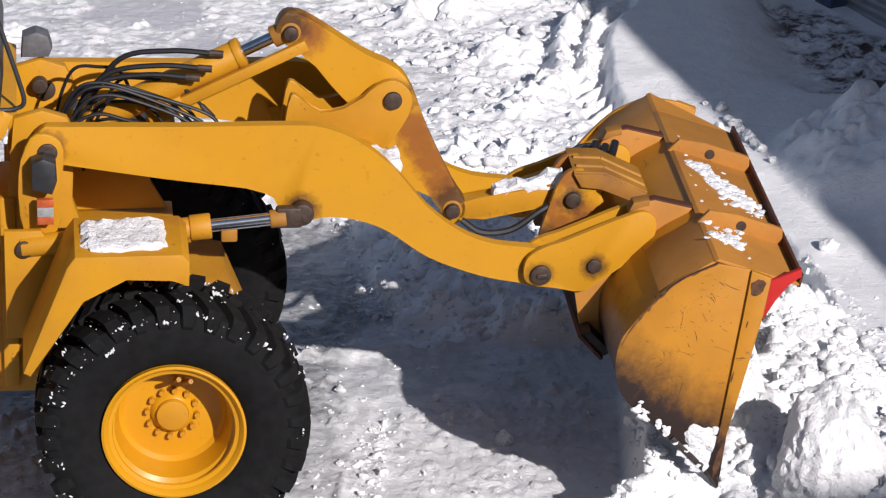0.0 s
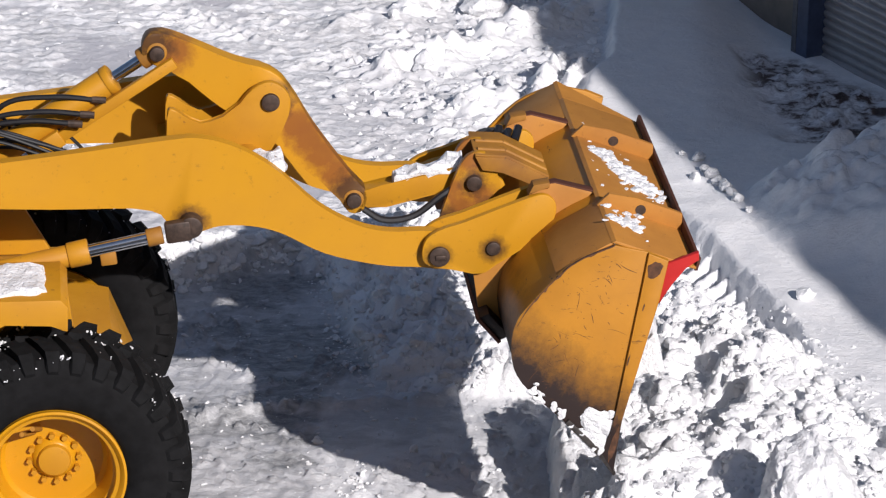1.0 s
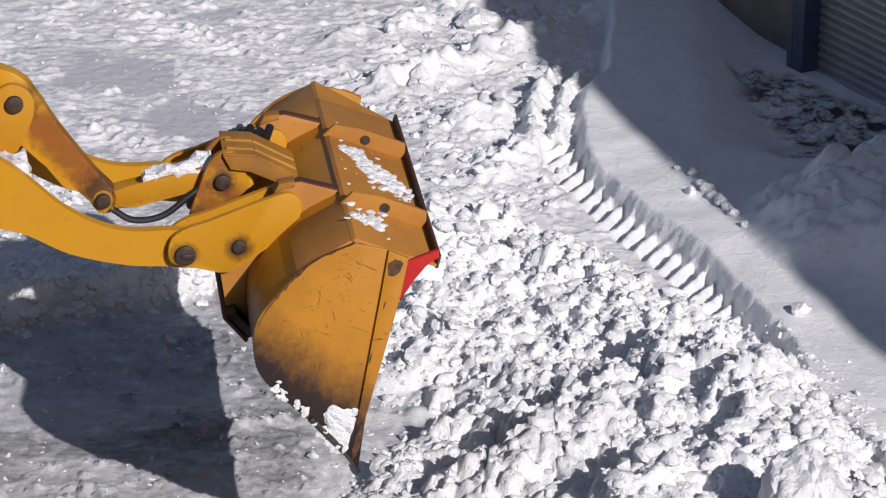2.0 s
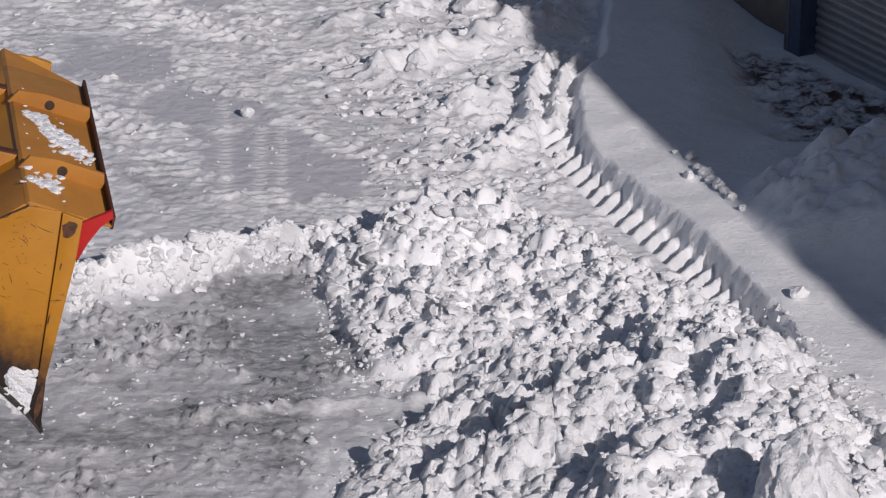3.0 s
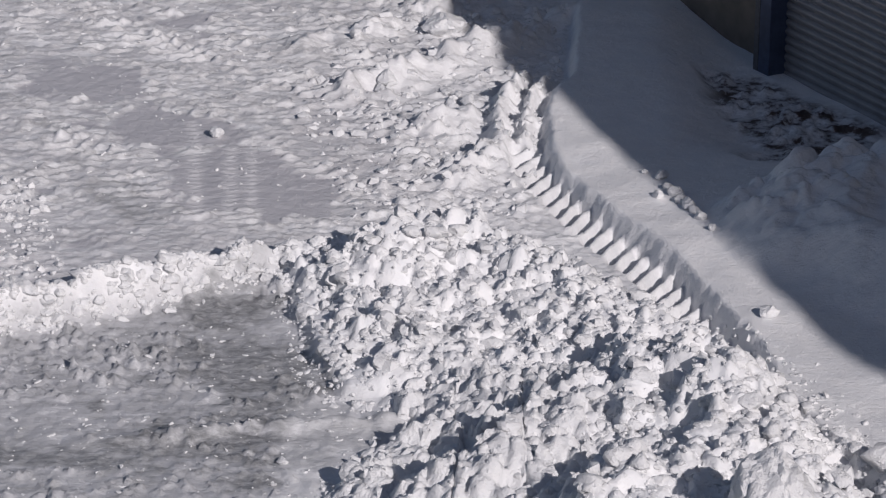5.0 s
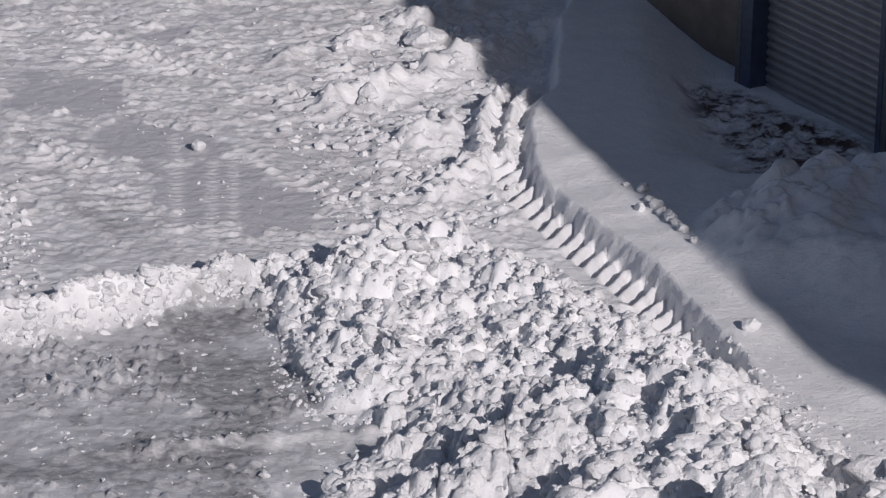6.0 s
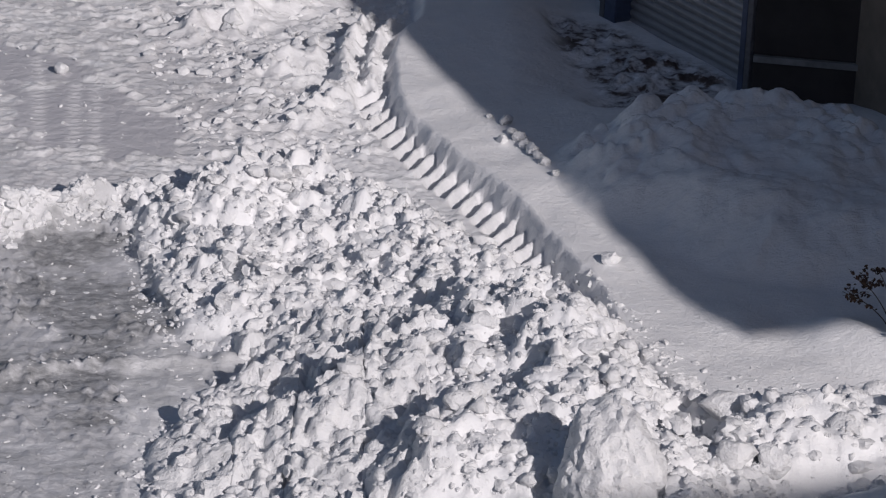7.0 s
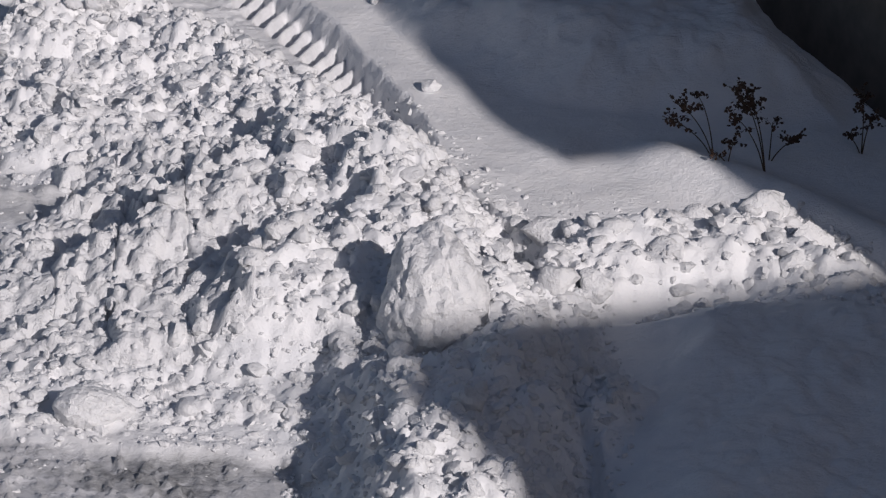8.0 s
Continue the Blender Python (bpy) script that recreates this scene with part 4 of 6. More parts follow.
        part("ram_lug", bm, DARK, arm, "greasy ram lug", PIVOT)
    bm = bmesh.new()
    rod(bm, (0.98, -0.43, 1.70), (0.98, 0.43, 1.70), 0.085, None, 28)
    box(bm, (0.55, -0.42, 1.72), (0.95, 0.42, 1.76), 0.01)
    box(bm, (1.05, -0.42, 1.45), (1.10, 0.42, 1.66), 0.01)
    cross = part("cross_tube", bm, YELLOW, ld, "yellow cross tube between the arms", PIVOT)
    made["boom"].append(cross)
    for s in (-1, 1):
        bm = bmesh.new()
        prism(bm, soft_outline([(0.60, 1.70), (0.62, 1.98), (0.66, 2.02), (0.78, 1.92), (0.95, 1.97), (1.06, 2.065), (1.16, 2.085), (1.235, 2.01), (1.22, 1.90), (1.10, 1.72), (1.0, 1.64), (0.75, 1.64)], 3), s * 0.10 - 0.022, s * 0.10 + 0.022, 0.006)
        part("crank_bracket", bm, YELLOW, cross, "", PIVOT)
    bm = bmesh.new()
    rod(bm, (PIN_C[0], -0.145, PIN_C[2]), (PIN_C[0], 0.145, PIN_C[2]), 0.046, None, 24, 0.008)
    part("crank_pin", bm, DARK, cross, "rusty dark pin", PIVOT)
    bm = bmesh.new()
    box(bm, (1.00, -0.42, 1.70), (1.16, -0.20, 1.78), 0.02)
    bmesh.ops.subdivide_edges(bm, edges=bm.edges, cuts=4, use_grid_fill=True)
    for v in bm.verts:
        v.co += Vector((noise.noise(v.co * 14), noise.noise(v.co * 14 + Vector((5, 0, 0))), noise.noise(v.co * 17 + Vector((0, 7, 0))))) * 0.03
    part("lodged_snow", bm, SNOW, cross, "lump of snow lodged between the arms", PIVOT)

    # bell crank: a bent double plate
    bm = bmesh.new()
    out = soft_outline([(0.56, 2.34), (0.60, 2.42), (0.68, 2.42), (0.80, 2.35), (1.00, 2.21), (1.17, 2.12), (1.25, 2.00), (1.33, 1.78), (1.46, 1.50), (1.53, 1.38), (1.50, 1.29), (1.42, 1.29), (1.36, 1.42), (1.20, 1.62), (1.05, 1.84), (0.93, 1.94), (0.84, 2.04), (0.72, 2.19), (0.60, 2.27)], 3)
    prism(bm, out, -0.05, 0.05, 0.008)
    made["crank"] = part("bell_crank", bm, CRANK_PAINT, ld, "yellow bell crank with rust-streaked plates", PIN_C)
    for q, r in ((PIN_T, 0.038), (PIN_L, 0.038)):
        bm = bmesh.new()
        rod(bm, (q[0], -0.085, q[2]), (q[0], 0.085, q[2]), r, None, 20, 0.006)
        part("pin", bm, DARK, made["crank"], "", PIN_C)
        bm = bmesh.new()
        rod(bm, (q[0], -0.054, q[2]), (q[0], 0.054, q[2]), r * 1.35, None, 24, 0.004)
        part("pin_boss", bm, RUSTY, made["crank"], "rust-stained pin boss", PIN_C)

    # tilt ram
    bm = bmesh.new()
    d = (Vector(PIN_T) - Vector(TILT_A)).normalized()
    e = Vector(TILT_A) + d * 0.80
    rod(bm, TILT_A, e, 0.072, None, 28, 0.008)
    rod(bm, e - d * 0.03, e + d * 0.012, 0.078, None, 28, 0.006)
    rod(bm, Vector(TILT_A) + Vector((0, -0.09, 0)), Vector(TILT_A) + Vector((0, 0.09, 0)), 0.075, None, 24, 0.01)
    made["tilt"] = part("tilt_ram", bm, YELLOW, ld, "yellow hydraulic tilt cylinder", TILT_A)
    bm = bmesh.new()
    rod(bm, e - d * 0.2, Vector(PIN_T) - d * 0.02, 0.030, None, 20)
    part("ram_rod", bm, STEEL, made["tilt"], "bright chromed ram rod", TILT_A)
    bm = bmesh.new()
    up = Vector((-d.z, 0, d.x))
    f = Vector(TILT_A) + d * 0.42 - up * 0.085 + Vector((0, -0.07, 0))
    box(bm, (0.0, -0.02, -0.028), (0.70, 0.02, 0.028), 0.005, Matrix.Translation(f) @ d.to_track_quat("X", "Z").to_matrix().to_4x4())
    box(bm, (-0.17, -0.028, -0.042), (0.02, 0.028, 0.042), 0.006, Matrix.Translation(f) @ d.to_track_quat("X", "Z").to_matrix().to_4x4())
    part("guide_rod", bm, YELLOW, made["tilt"], "yellow level indicator rod", TILT_A)
    bm = bmesh.new()
    rod(bm, Vector(PIN_T) - d * 0.10, Vector(PIN_T) + d * 0.05, 0.055, None, 20, 0.01)
    part("rod_eye", bm, RUSTY, made["tilt"], "", TILT_A)

    # lift rams
    made["rams"] = []
    for s in (-1, 1):
        a, b = Vector(RAM_A) + Vector((0, s * 0.57, 0)), Vector(RAM_B) + Vector((0, s * 0.545, 0))
        d = (b - a).normalized()
        bm = bmesh.new()
        rod(bm, a, a + d * 0.93, 0.055, None, 28, 0.008)
        rod(bm, a + d * 0.83, a + d * 0.935, 0.064, None, 28, 0.006)
        ram = part("lift_ram", bm, YELLOW, ld, "yellow lift cylinder with rusty end", a)
        made["rams"].append((ram, a, s))
        bm = bmesh.new()
        rod(bm, a + d * 0.6, b - d * 0.05, 0.032, None, 20)
        part("ram_rod", bm, STEEL, ram, "bright chromed ram rod", a)
        bm = bmesh.new()
        rod(bm, b - d * 0.10, b - d * 0.02, 0.045, None, 16, 0.006)
        part("rod_end", bm, RUSTY, ram, "", a)
        bm = bmesh.new()
        box(bm, (b.x - 0.34, b.y - 0.02, b.z - 0.12), (b.x - 0.26, b.y + 0.02, b.z - 0.05), 0.008)
        part("hose_port", bm, RUSTY, ram, "", a)

    # hoses over the frame
    rn = random.Random(4)
    for k in range(9):
        y = -0.36 + 0.04 * k + rn.uniform(-0.03, 0.03)
        if k < 6:
            x0, x1 = -0.44 + rn.uniform(-0.07, 0.07), 0.06 + 0.05 * (k % 4)
            top = 2.04 + 0.045 * (k % 4) + rn.uniform(-0.03, 0.05)
            pts = [(x0, y, 1.74), (x0 - 0.03, y, 1.93), (x0 + 0.06, y, top - 0.04), (x0 + 0.18, y, top), (x0 + 0.34, y - 0.01, top - 0.04), (x1, y - 0.03, 1.98 + rn.uniform(-0.02, 0.02)), (x1 + 0.07, y - 0.05, 1.885)]
        else:
            top = 2.10 + 0.05 * (k - 6)
            x0 = -0.46 + 0.06 * (k - 6)
            pts = [(x0, y, 1.80), (x0 - 0.02, y, 1.97), (x0 + 0.13, y, top), (x0 + 0.38, y - 0.02, top + 0.045), (x0 + 0.62, y - 0.04, top + 0.03)]
        bm = bmesh.new()
        tube(bm, pts, 0.0095 if k < 6 else 0.0145, 8)
        hose = part("hose", bm, HOSE, ld, "black rubber hydraulic hose")
        bm = bmesh.new()
        q, p = Vector(pts[-1]), Vector(pts[-2])
        rod(bm, q - (q - p).normalized() * 0.05, q + (q - p).normalized() * 0.02, 0.019, None, 10)
        part("fitting", bm, DARK, hose)

    # thin feed lines and a valve block between the towers
    for k, (x0, x1, y, top, z1) in enumerate(((-0.30, 0.16, -0.18, 2.06, 1.90), (-0.34, 0.02, -0.10, 2.00, 1.86), (-0.26, 0.22, -0.02, 2.09, 1.93), (-0.48, -0.12, 0.05, 2.13, 1.88), (-0.40, -0.02, -0.26, 1.97, 1.84))):
        bm = bmesh.new()
        tube(bm, [(x0, y, 1.70), (x0 - 0.05, y + 0.01, 1.86), (x0 + 0.03, y + 0.02, top - 0.03), (x0 + 0.16, y, top), ((x0 + x1) / 2 + 0.1, y - 0.03, top - 0.03), (x1, y - 0.06, z1)], 0.009, 8)
        hose = part("hose", bm, HOSE, ld, "thin black hydraulic feed line")
        bm = bmesh.new()
        rod(bm, (x1 - 0.03, y - 0.05, z1 + 0.03), (x1 + 0.03, y - 0.07, z1 - 0.03), 0.014, None, 8)
        part("fitting", bm, EDGE, hose)
    bm = bmesh.new()
    box(bm, (-0.56, -0.16, 1.72), (-0.32, 0.12, 1.84), 0.012)
    for k in range(4):
        rod(bm, (-0.53 + 0.06 * k, -0.10, 1.83), (-0.53 + 0.06 * k, -0.10, 1.90), 0.018, None, 8, 0.003)
    part("valve_block", bm, RUSTY, ld, "rusty hydraulic valve block with unions")
    bm = bmesh.new()
    rod(bm, (0.02, -0.26, 1.86), (0.20, -0.22, 1.90), 0.055, 0.045, 18, 0.012)
    part("filter_can", bm, GREYPL, ld, "grey filter canister among the hoses")

    # link from bell crank to bucket, with its hose
    bm = bmesh.new()
    prism(bm, [(1.42, 1.32), (1.46, 1.40), (1.60, 1.405), (2.02, 1.50), (2.10, 1.46), (2.10, 1.40), (2.04, 1.38), (1.62, 1.30), (1.50, 1.295)], -0.05, 0.05, 0.015)
    made["link"] = part("bucket_link", bm, YELLOW, ld, "yellow push link with snow on it", PIN_L)
    bm = bmesh.new()
    tube(bm, [(1.50, -0.10, 1.32), (1.60, -0.12, 1.26), (1.75, -0.12, 1.27), (1.90, -0.10, 1.36), (2.02, -0.08, 1.42)], 0.018)
    part("hose", bm, HOSE, made["link"], "black rubber hose", PIN_L)
    bm = bmesh.new()
    box(bm, (1.66, -0.045, 1.43), (2.02, 0.05, 1.50), 0.02)
    bmesh.ops.subdivide_edges(bm, edges=bm.edges, cuts=5, use_grid_fill=True)
    for v in bm.verts:
        v.co += Vector((0, noise.noise(v.co * 16) * 0.03, 0.22 * (v.co.x - 1.84) + noise.noise(v.co * 19) * 0.035))
    part("lying_snow", bm, SNOW, made["link"], "snow heaped on the link", PIN_L)

    made["bucket"] = build_bucket(ld)
    return made


BW = 1.18
SHELL = [(2.62, 1.515), (2.43, 1.405), (2.244, 1.216), (2.170, 1.098), (2.156, 0.948), (2.203, 0.81), (2.434, 0.588), (2.60, 0.42)]
LIP = [(2.63, 0.39), (2.671, 0.318)]
SIDE = [(2.62, 1.515), (2.787, 1.480), (2.886, 1.44), (2.852, 1.244), (2.70, 0.60), (2.671, 0.318), (2.60, 0.40), (2.434, 0.575), (2.203, 0.795), (2.145, 0.948), (2.158, 1.105), (2.235, 1.226), (2.42, 1.418)]
SIDE = SIDE[:7] + [(p.x, p.z) for p in smooth_line([(x, 0, z) for x, z in SIDE[7:] + SIDE[:1]], 4)[:-1]]


def build_bucket(ld):
    BF = 1.09

    def side(s):
        return -BW if s < 0 else BF

    # curved shell
    bm = bmesh.new()
    line = [(p.x, p.z) for p in smooth_line([(x, 0, z) for x, z in SHELL], 5)]
    inner = []
    for i, (x, z) in enumerate(line):
        a, b = line[max(i - 1, 0)], line[min(i + 1, len(line) - 1)]
        dx, dz = b[0] - a[0], b[1] - a[1]
        ln = math.hypot(dx, dz)
        inner.append((x - dz / ln * 0.016, z + dx / ln * 0.016))
    prism(bm, line + list(reversed(inner)), -BW + 0.01, BF - 0.01, 0)
    bucket = part("bucket", bm, ORANGE, ld, "worn orange loader bucket, rusted at its cutting edge", PIN_B)
    for s in (-1, 1):
        bm = bmesh.new()
        prism(bm, SIDE, side(s) - 0.012, side(s) + 0.012, 0.004)
        part("side_plate", bm, ORANGE, bucket, "scratched orange side plate", PIN_B)
        bm = bmesh.new()
        prism(bm, [(2.787, 1.480), (2.886, 1.44), (2.852, 1.244), (2.70, 0.60), (2.671, 0.318), (2.61, 0.42), (2.665, 0.62), (2.757, 1.25)], side(s) + s * 0.02 - 0.012, side(s) + s * 0.02 + 0.012, 0.004)
        part("side_cutter", bm, ORANGE, bucket, "worn side cutter strip", PIN_B)
        bm = bmesh.new()
        if s < 0:
            prism(bm, [(2.875, 1.421), (2.93, 1.44), (3.032, 1.483), (3.035, 1.438), (2.97, 1.401), (2.905, 1.315), (2.852, 1.21), (2.851, 1.345)], side(s) + s * 0.008 - 0.014, side(s) + s * 0.008 + 0.014, 0.004)
            part("guard_end", bm, RED, bucket, "red painted end of the spill guard", PIN_B)
        # hinge plates at each arm
        for off in (-0.065, 0.065):
            bm = bmesh.new()
            prism(bm, soft_outline([(1.765, 1.20), (1.785, 1.29), (1.87, 1.345), (1.97, 1.378), (2.25, 1.492), (2.36, 1.522), (2.42, 1.48), (2.42, 1.40), (2.37, 1.32), (2.26, 1.232), (2.13, 1.145), (2.06, 1.10), (1.92, 1.125), (1.80, 1.145)], 3), s * 0.455 + off - 0.018, s * 0.455 + off + 0.018, 0.005)
            part("hinge_plate", bm, HINGE_PAINT, bucket, "yellow hinge plate", PIN_B)
        bm = bmesh.new()
        rod(bm, (2.118, s * 0.36, 1.24), (2.118, s * 0.555, 1.24), 0.036, None, 20, 0.006)
        part("stop_pin", bm, DARK, bucket, "", PIN_B)
        bm = bmesh.new()
        rod(bm, (PIN_B[0], s * 0.535, PIN_B[2]), (PIN_B[0], s * 0.56, PIN_B[2]), 0.052, None, 24, 0.006)
        part("hinge_pin", bm, DARK, bucket, "greasy hinge pin", PIN_B)
        bm = bmesh.new()
        box(bm, (PIN_B[0] - 0.022, s * 0.563 - 0.006, PIN_B[2] - 0.014), (PIN_B[0] + 0.030, s * 0.563 + 0.006, PIN_B[2] + 0.012), 0.005)
        part("pin_keeper", bm, DARK, bucket, "", PIN_B)
    # chipped top edge and scratches of the near side plate
    bm = bmesh.new()
    edge = [(p.x, p.z) for p in smooth_line([(x, 0, z) for x, z in ((2.165, 1.10), (2.238, 1.226), (2.42, 1.418), (2.622, 1.518))], 14)]
    rim = [(x + 0.003 + 0.016 * max(0, noise.noise(Vector((x * 26, z * 26, 0)))), z - 0.003 - 0.026 * max(0, noise.noise(Vector((x * 26, z * 26, 3))))) for x, z in edge]
    prism(bm, edge + list(reversed(rim)), -BW - 0.0145, -BW + 0.0, 0)
    part("worn_rim", bm, SCUFF, bucket, "chipped dark rim of the side plate", PIN_B)
    bm = bmesh.new()
    rn = random.Random(31)
    for k in range(120):
        x, z = rn.uniform(2.2, 2.74), 0.74 + 0.70 * rn.random() ** 0.8
        if k % 2:
            x, z = 2.20 + 0.40 * ((z - 0.74) / 0.7) + rn.gauss(0.05, 0.05), z
        if x < 2.16 + 0.55 * max(0, z - 1.1) + 0.05 or x > 2.72:
            continue
        ang = rn.gauss(-0.75, 0.45) if k < 55 else rn.uniform(0, 3)
        ln, wd, bend = 0.008 + 0.10 * rn.random() ** 4, rn.uniform(0.0005, 0.0018), rn.uniform(-0.7, 0.7)
        px_, pz_, prev = x, z, None
        for i in range(6):
            w_ = wd * math.sin(math.pi * (i + 0.4) / 6.2)
            n_ = (-math.sin(ang), math.cos(ang))
            cur = [bm.verts.new((px_ + n_[0] * w_ * s_, -BW - 0.0128, pz_ + n_[1] * w_ * s_)) for s_ in (-1, 1)]
            if prev:
                bm.faces.new((prev[0], prev[1], cur[1], cur[0]))
            prev = cur
            px_, pz_, ang = px_ + math.cos(ang) * ln / 5, pz_ + math.sin(ang) * ln / 5, ang + bend / 5
    tagged(part("scuffing", bm, SCUFF, bucket, "dark scratches in the side plate", PIN_B, smooth=False), kind="stuff")
    # bare patches of the near side cutter
    for k, (x, z, ln, wd) in enumerate(((2.818, 1.395, 0.045, 0.034), (2.775, 1.20, 0.02, 0.004), (2.715, 0.92, 0.03, 0.004), (2.665, 0.47, 0.09, 0.016), (2.67, 0.60, 0.03, 0.008))):
        bm = bmesh.new()
        ring = [(x + wd * math.cos(a) * (1 + 0.5 * noise.noise(Vector((a * 1.3, k, 0)))) + 0.22 * ln * math.sin(a), z + ln * math.sin(a) * (1 + 0.4 * noise.noise(Vector((a * 1.7, k, 5))))) for a in [2 * math.pi * i / 14 for i in range(14)]]
        prism(bm, ring, -BW - 0.0335, -BW - 0.028, 0)
        part("bare_patch", bm, SCUFF, bucket, "paint worn to dark steel", PIN_B)
    # cutting edge
    bm = bmesh.new()
    prism(bm, [(2.42, 0.585), (2.60, 0.405), (2.671, 0.300), (2.685, 0.312), (2.62, 0.425), (2.44, 0.605)], -BW - 0.03, BF + 0.03, 0.003)
    part("cutting_edge", bm, EDGE, bucket, "bare worn steel cutting edge", PIN_B)
    # spill guard: plate, flange, lugs with holes
    bm = bmesh.new()
    prism(bm, [(2.61, 1.525), (2.63, 1.535), (3.03, 1.395), (3.03, 1.380)], -BW, 0.83, 0.003)
    # its far end is cut back on a slant
    low = [bm.verts.new(p) for p in ((2.61, 0.83, 1.525), (3.03, 0.83, 1.380), (2.61, BF, 1.525))]
    top = [bm.verts.new(p) for p in ((2.63, 0.83, 1.535), (3.03, 0.83, 1.395), (2.63, BF, 1.535))]
    bm.faces.new(low)
    bm.faces.new(list(reversed(top)))
    for i in range(3):
        bm.faces.new((low[i], top[i], top[(i + 1) % 3], low[(i + 1) % 3]))
    guard = part("spill_guard", bm, ORANGE_PLATE, bucket, "orange spill guard plate with snow on it", PIN_B)
    bm = bmesh.new()
    prism(bm, [(3.02, 1.375), (3.035, 1.375), (3.048, 1.44), (3.034, 1.44)], -BW, 0.82, 0.003)
    part("guard_flange", bm, FLANGE, bucket, "rusted dark edge of the spill guard", PIN_B)
    for y in (-0.69, 0.27):
        bm = bmesh.new()
        outl = [(2.60, 1.53), (2.66, 1.59), (2.80, 1.565), (2.98, 1.50), (3.03, 1.48), (3.03, 1.395)]
        prism(bm, outl, y - 0.014, y + 0.014, 0.003)
        part("guard_rib", bm, ORANGE_PLATE, bucket, "orange rib with a dark disc for its lifting hole", PIN_B)
        # dark disc stands in for the hole's shade; the rib isn't cut
        bm = bmesh.new()
        rod(bm, (2.82, y - 0.017, 1.505), (2.82, y + 0.017, 1.505), 0.026, None, 20)
        part("hole_disc", bm, DARK, bucket, "", PIN_B)
    # tall gusset plates across the back, each with a rusty capping strip
    gus = [(2.30, 1.525), (2.33, 1.558), (2.42, 1.568), (2.72, 1.49), (2.64, 1.48), (2.44, 1.38), (2.235, 1.20), (2.16, 1.08), (2.15, 0.95), (2.20, 0.80), (2.16, 0.78), (2.06, 0.90), (2.03, 1.08), (2.14, 1.24), (2.23, 1.38)]
    for y in (-0.485, 0.485):
        bm = bmesh.new()
        prism(bm, gus, y - 0.014, y + 0.014, 0.003)
        part("gusset", bm, ORANGE_PLATE, bucket, "tall orange gusset behind the bucket", PIN_B)
        bm = bmesh.new()
        prism(bm, [(2.36, 1.561), (2.42, 1.575), (2.735, 1.497), (2.72, 1.483)], y - 0.012, y + 0.045, 0.003)
        part("capping_strip", bm, FLANGE, bucket, "rusty capping strip", PIN_B)
        bm = bmesh.new()
        prism(bm, [(2.285, 1.51), (2.31, 1.563), (2.39, 1.578), (2.39, 1.548), (2.33, 1.535)], y - 0.03, y + 0.05, 0.004)
        part("chipped_corner", bm, RUSTY, bucket, "chipped rusty corner", PIN_B)
    bm = bmesh.new()
    prism(bm, [(2.05, 0.90), (2.16, 0.775), (2.21, 0.80), (2.10, 0.92)], -0.62, 0.62, 0.004)
    part("torque_plate", bm, ORANGE, bucket, "orange plate under the hinges", PIN_B)
    bm = bmesh.new()
    prism(bm, [(2.035, 0.895), (2.15, 0.765), (2.165, 0.775), (2.05, 0.905)], -0.64, 0.64, 0.002)
    part("lower_lip", bm, FLANGE, bucket, "dark lower lip", PIN_B)
    for s in (-1, 1):
        bm = bmesh.new()
        prism(bm, [(2.36, 1.335), (2.43, 1.40), (2.625, 1.518), (2.618, 1.528), (2.42, 1.415), (2.352, 1.35)], -1.17 if s < 0 else 0.57, -0.63 if s < 0 else 1.08, 0.002)
        part("back_plate", bm, ORANGE_PLATE, bucket, "brown-stained flat back plate", PIN_B)
    # centre bracket that takes the link
    for y in (-0.10, 0.10):
        bm = bmesh.new()
        prism(bm, soft_outline([(1.90, 1.20), (1.91, 1.29), (1.98, 1.50), (2.03, 1.575), (2.11, 1.585), (2.20, 1.53), (2.21, 1.49), (2.17, 1.47), (2.22, 1.41), (2.13, 1.34), (2.15, 1.27), (2.02, 1.22)], 3), y - 0.02, y + 0.02, 0.006)
        part("link_bracket", bm, BRACKET_PAINT, bucket, "rust-streaked link bracket", PIN_B)
    bm = bmesh.new()
    rod(bm, (PIN_K[0], -0.15, PIN_K[2]), (PIN_K[0], 0.15, PIN_K[2]), 0.040, None, 20, 0.006)
    part("link_pin", bm, DARK, bucket, "", PIN_B)
    bm = bmesh.new()
    prism(bm, [(2.06, 1.585), (2.22, 1.578), (2.44, 1.468), (2.436, 1.456), (2.216, 1.566), (2.06, 1.573)], -0.14, 0.20, 0.003)
    prism(bm, [(2.06, 1.573), (2.22, 1.566), (2.44, 1.456), (2.40, 1.40), (2.20, 1.49), (2.10, 1.50)], -0.145, -0.13, 0.002)
    for y0 in (-0.06, 0.06):
        rod(bm, (2.08, y0, 1.583), (2.22, y0, 1.574), 0.014, None, 10)
        rod(bm, (2.22, y0, 1.574), (2.43, y0, 1.468), 0.014, None, 10)
    part("cover_plate", bm, RUSTY, bucket, "yellow cover plate", PIN_B)
    bm = bmesh.new()
    for k in range(4):
        rod(bm, (2.15 + 0.05 * k, 0.20, 1.53), (2.18 + 0.05 * k, 0.29, 1.55 + 0.02 * (k % 2)), 0.022, None, 10)
    tube(bm, [(2.06, 0.2, 1.50), (2.13, 0.27, 1.55), (2.24, 0.28, 1.55), (2.32, 0.22, 1.50)], 0.016)
    part("coupling", bm, HOSE, bucket, "dark hydraulic coupling", PIN_B)
    # snow lying on the guard and stuck at the corner
    rn = random.Random(9)
    bm = bmesh.new()
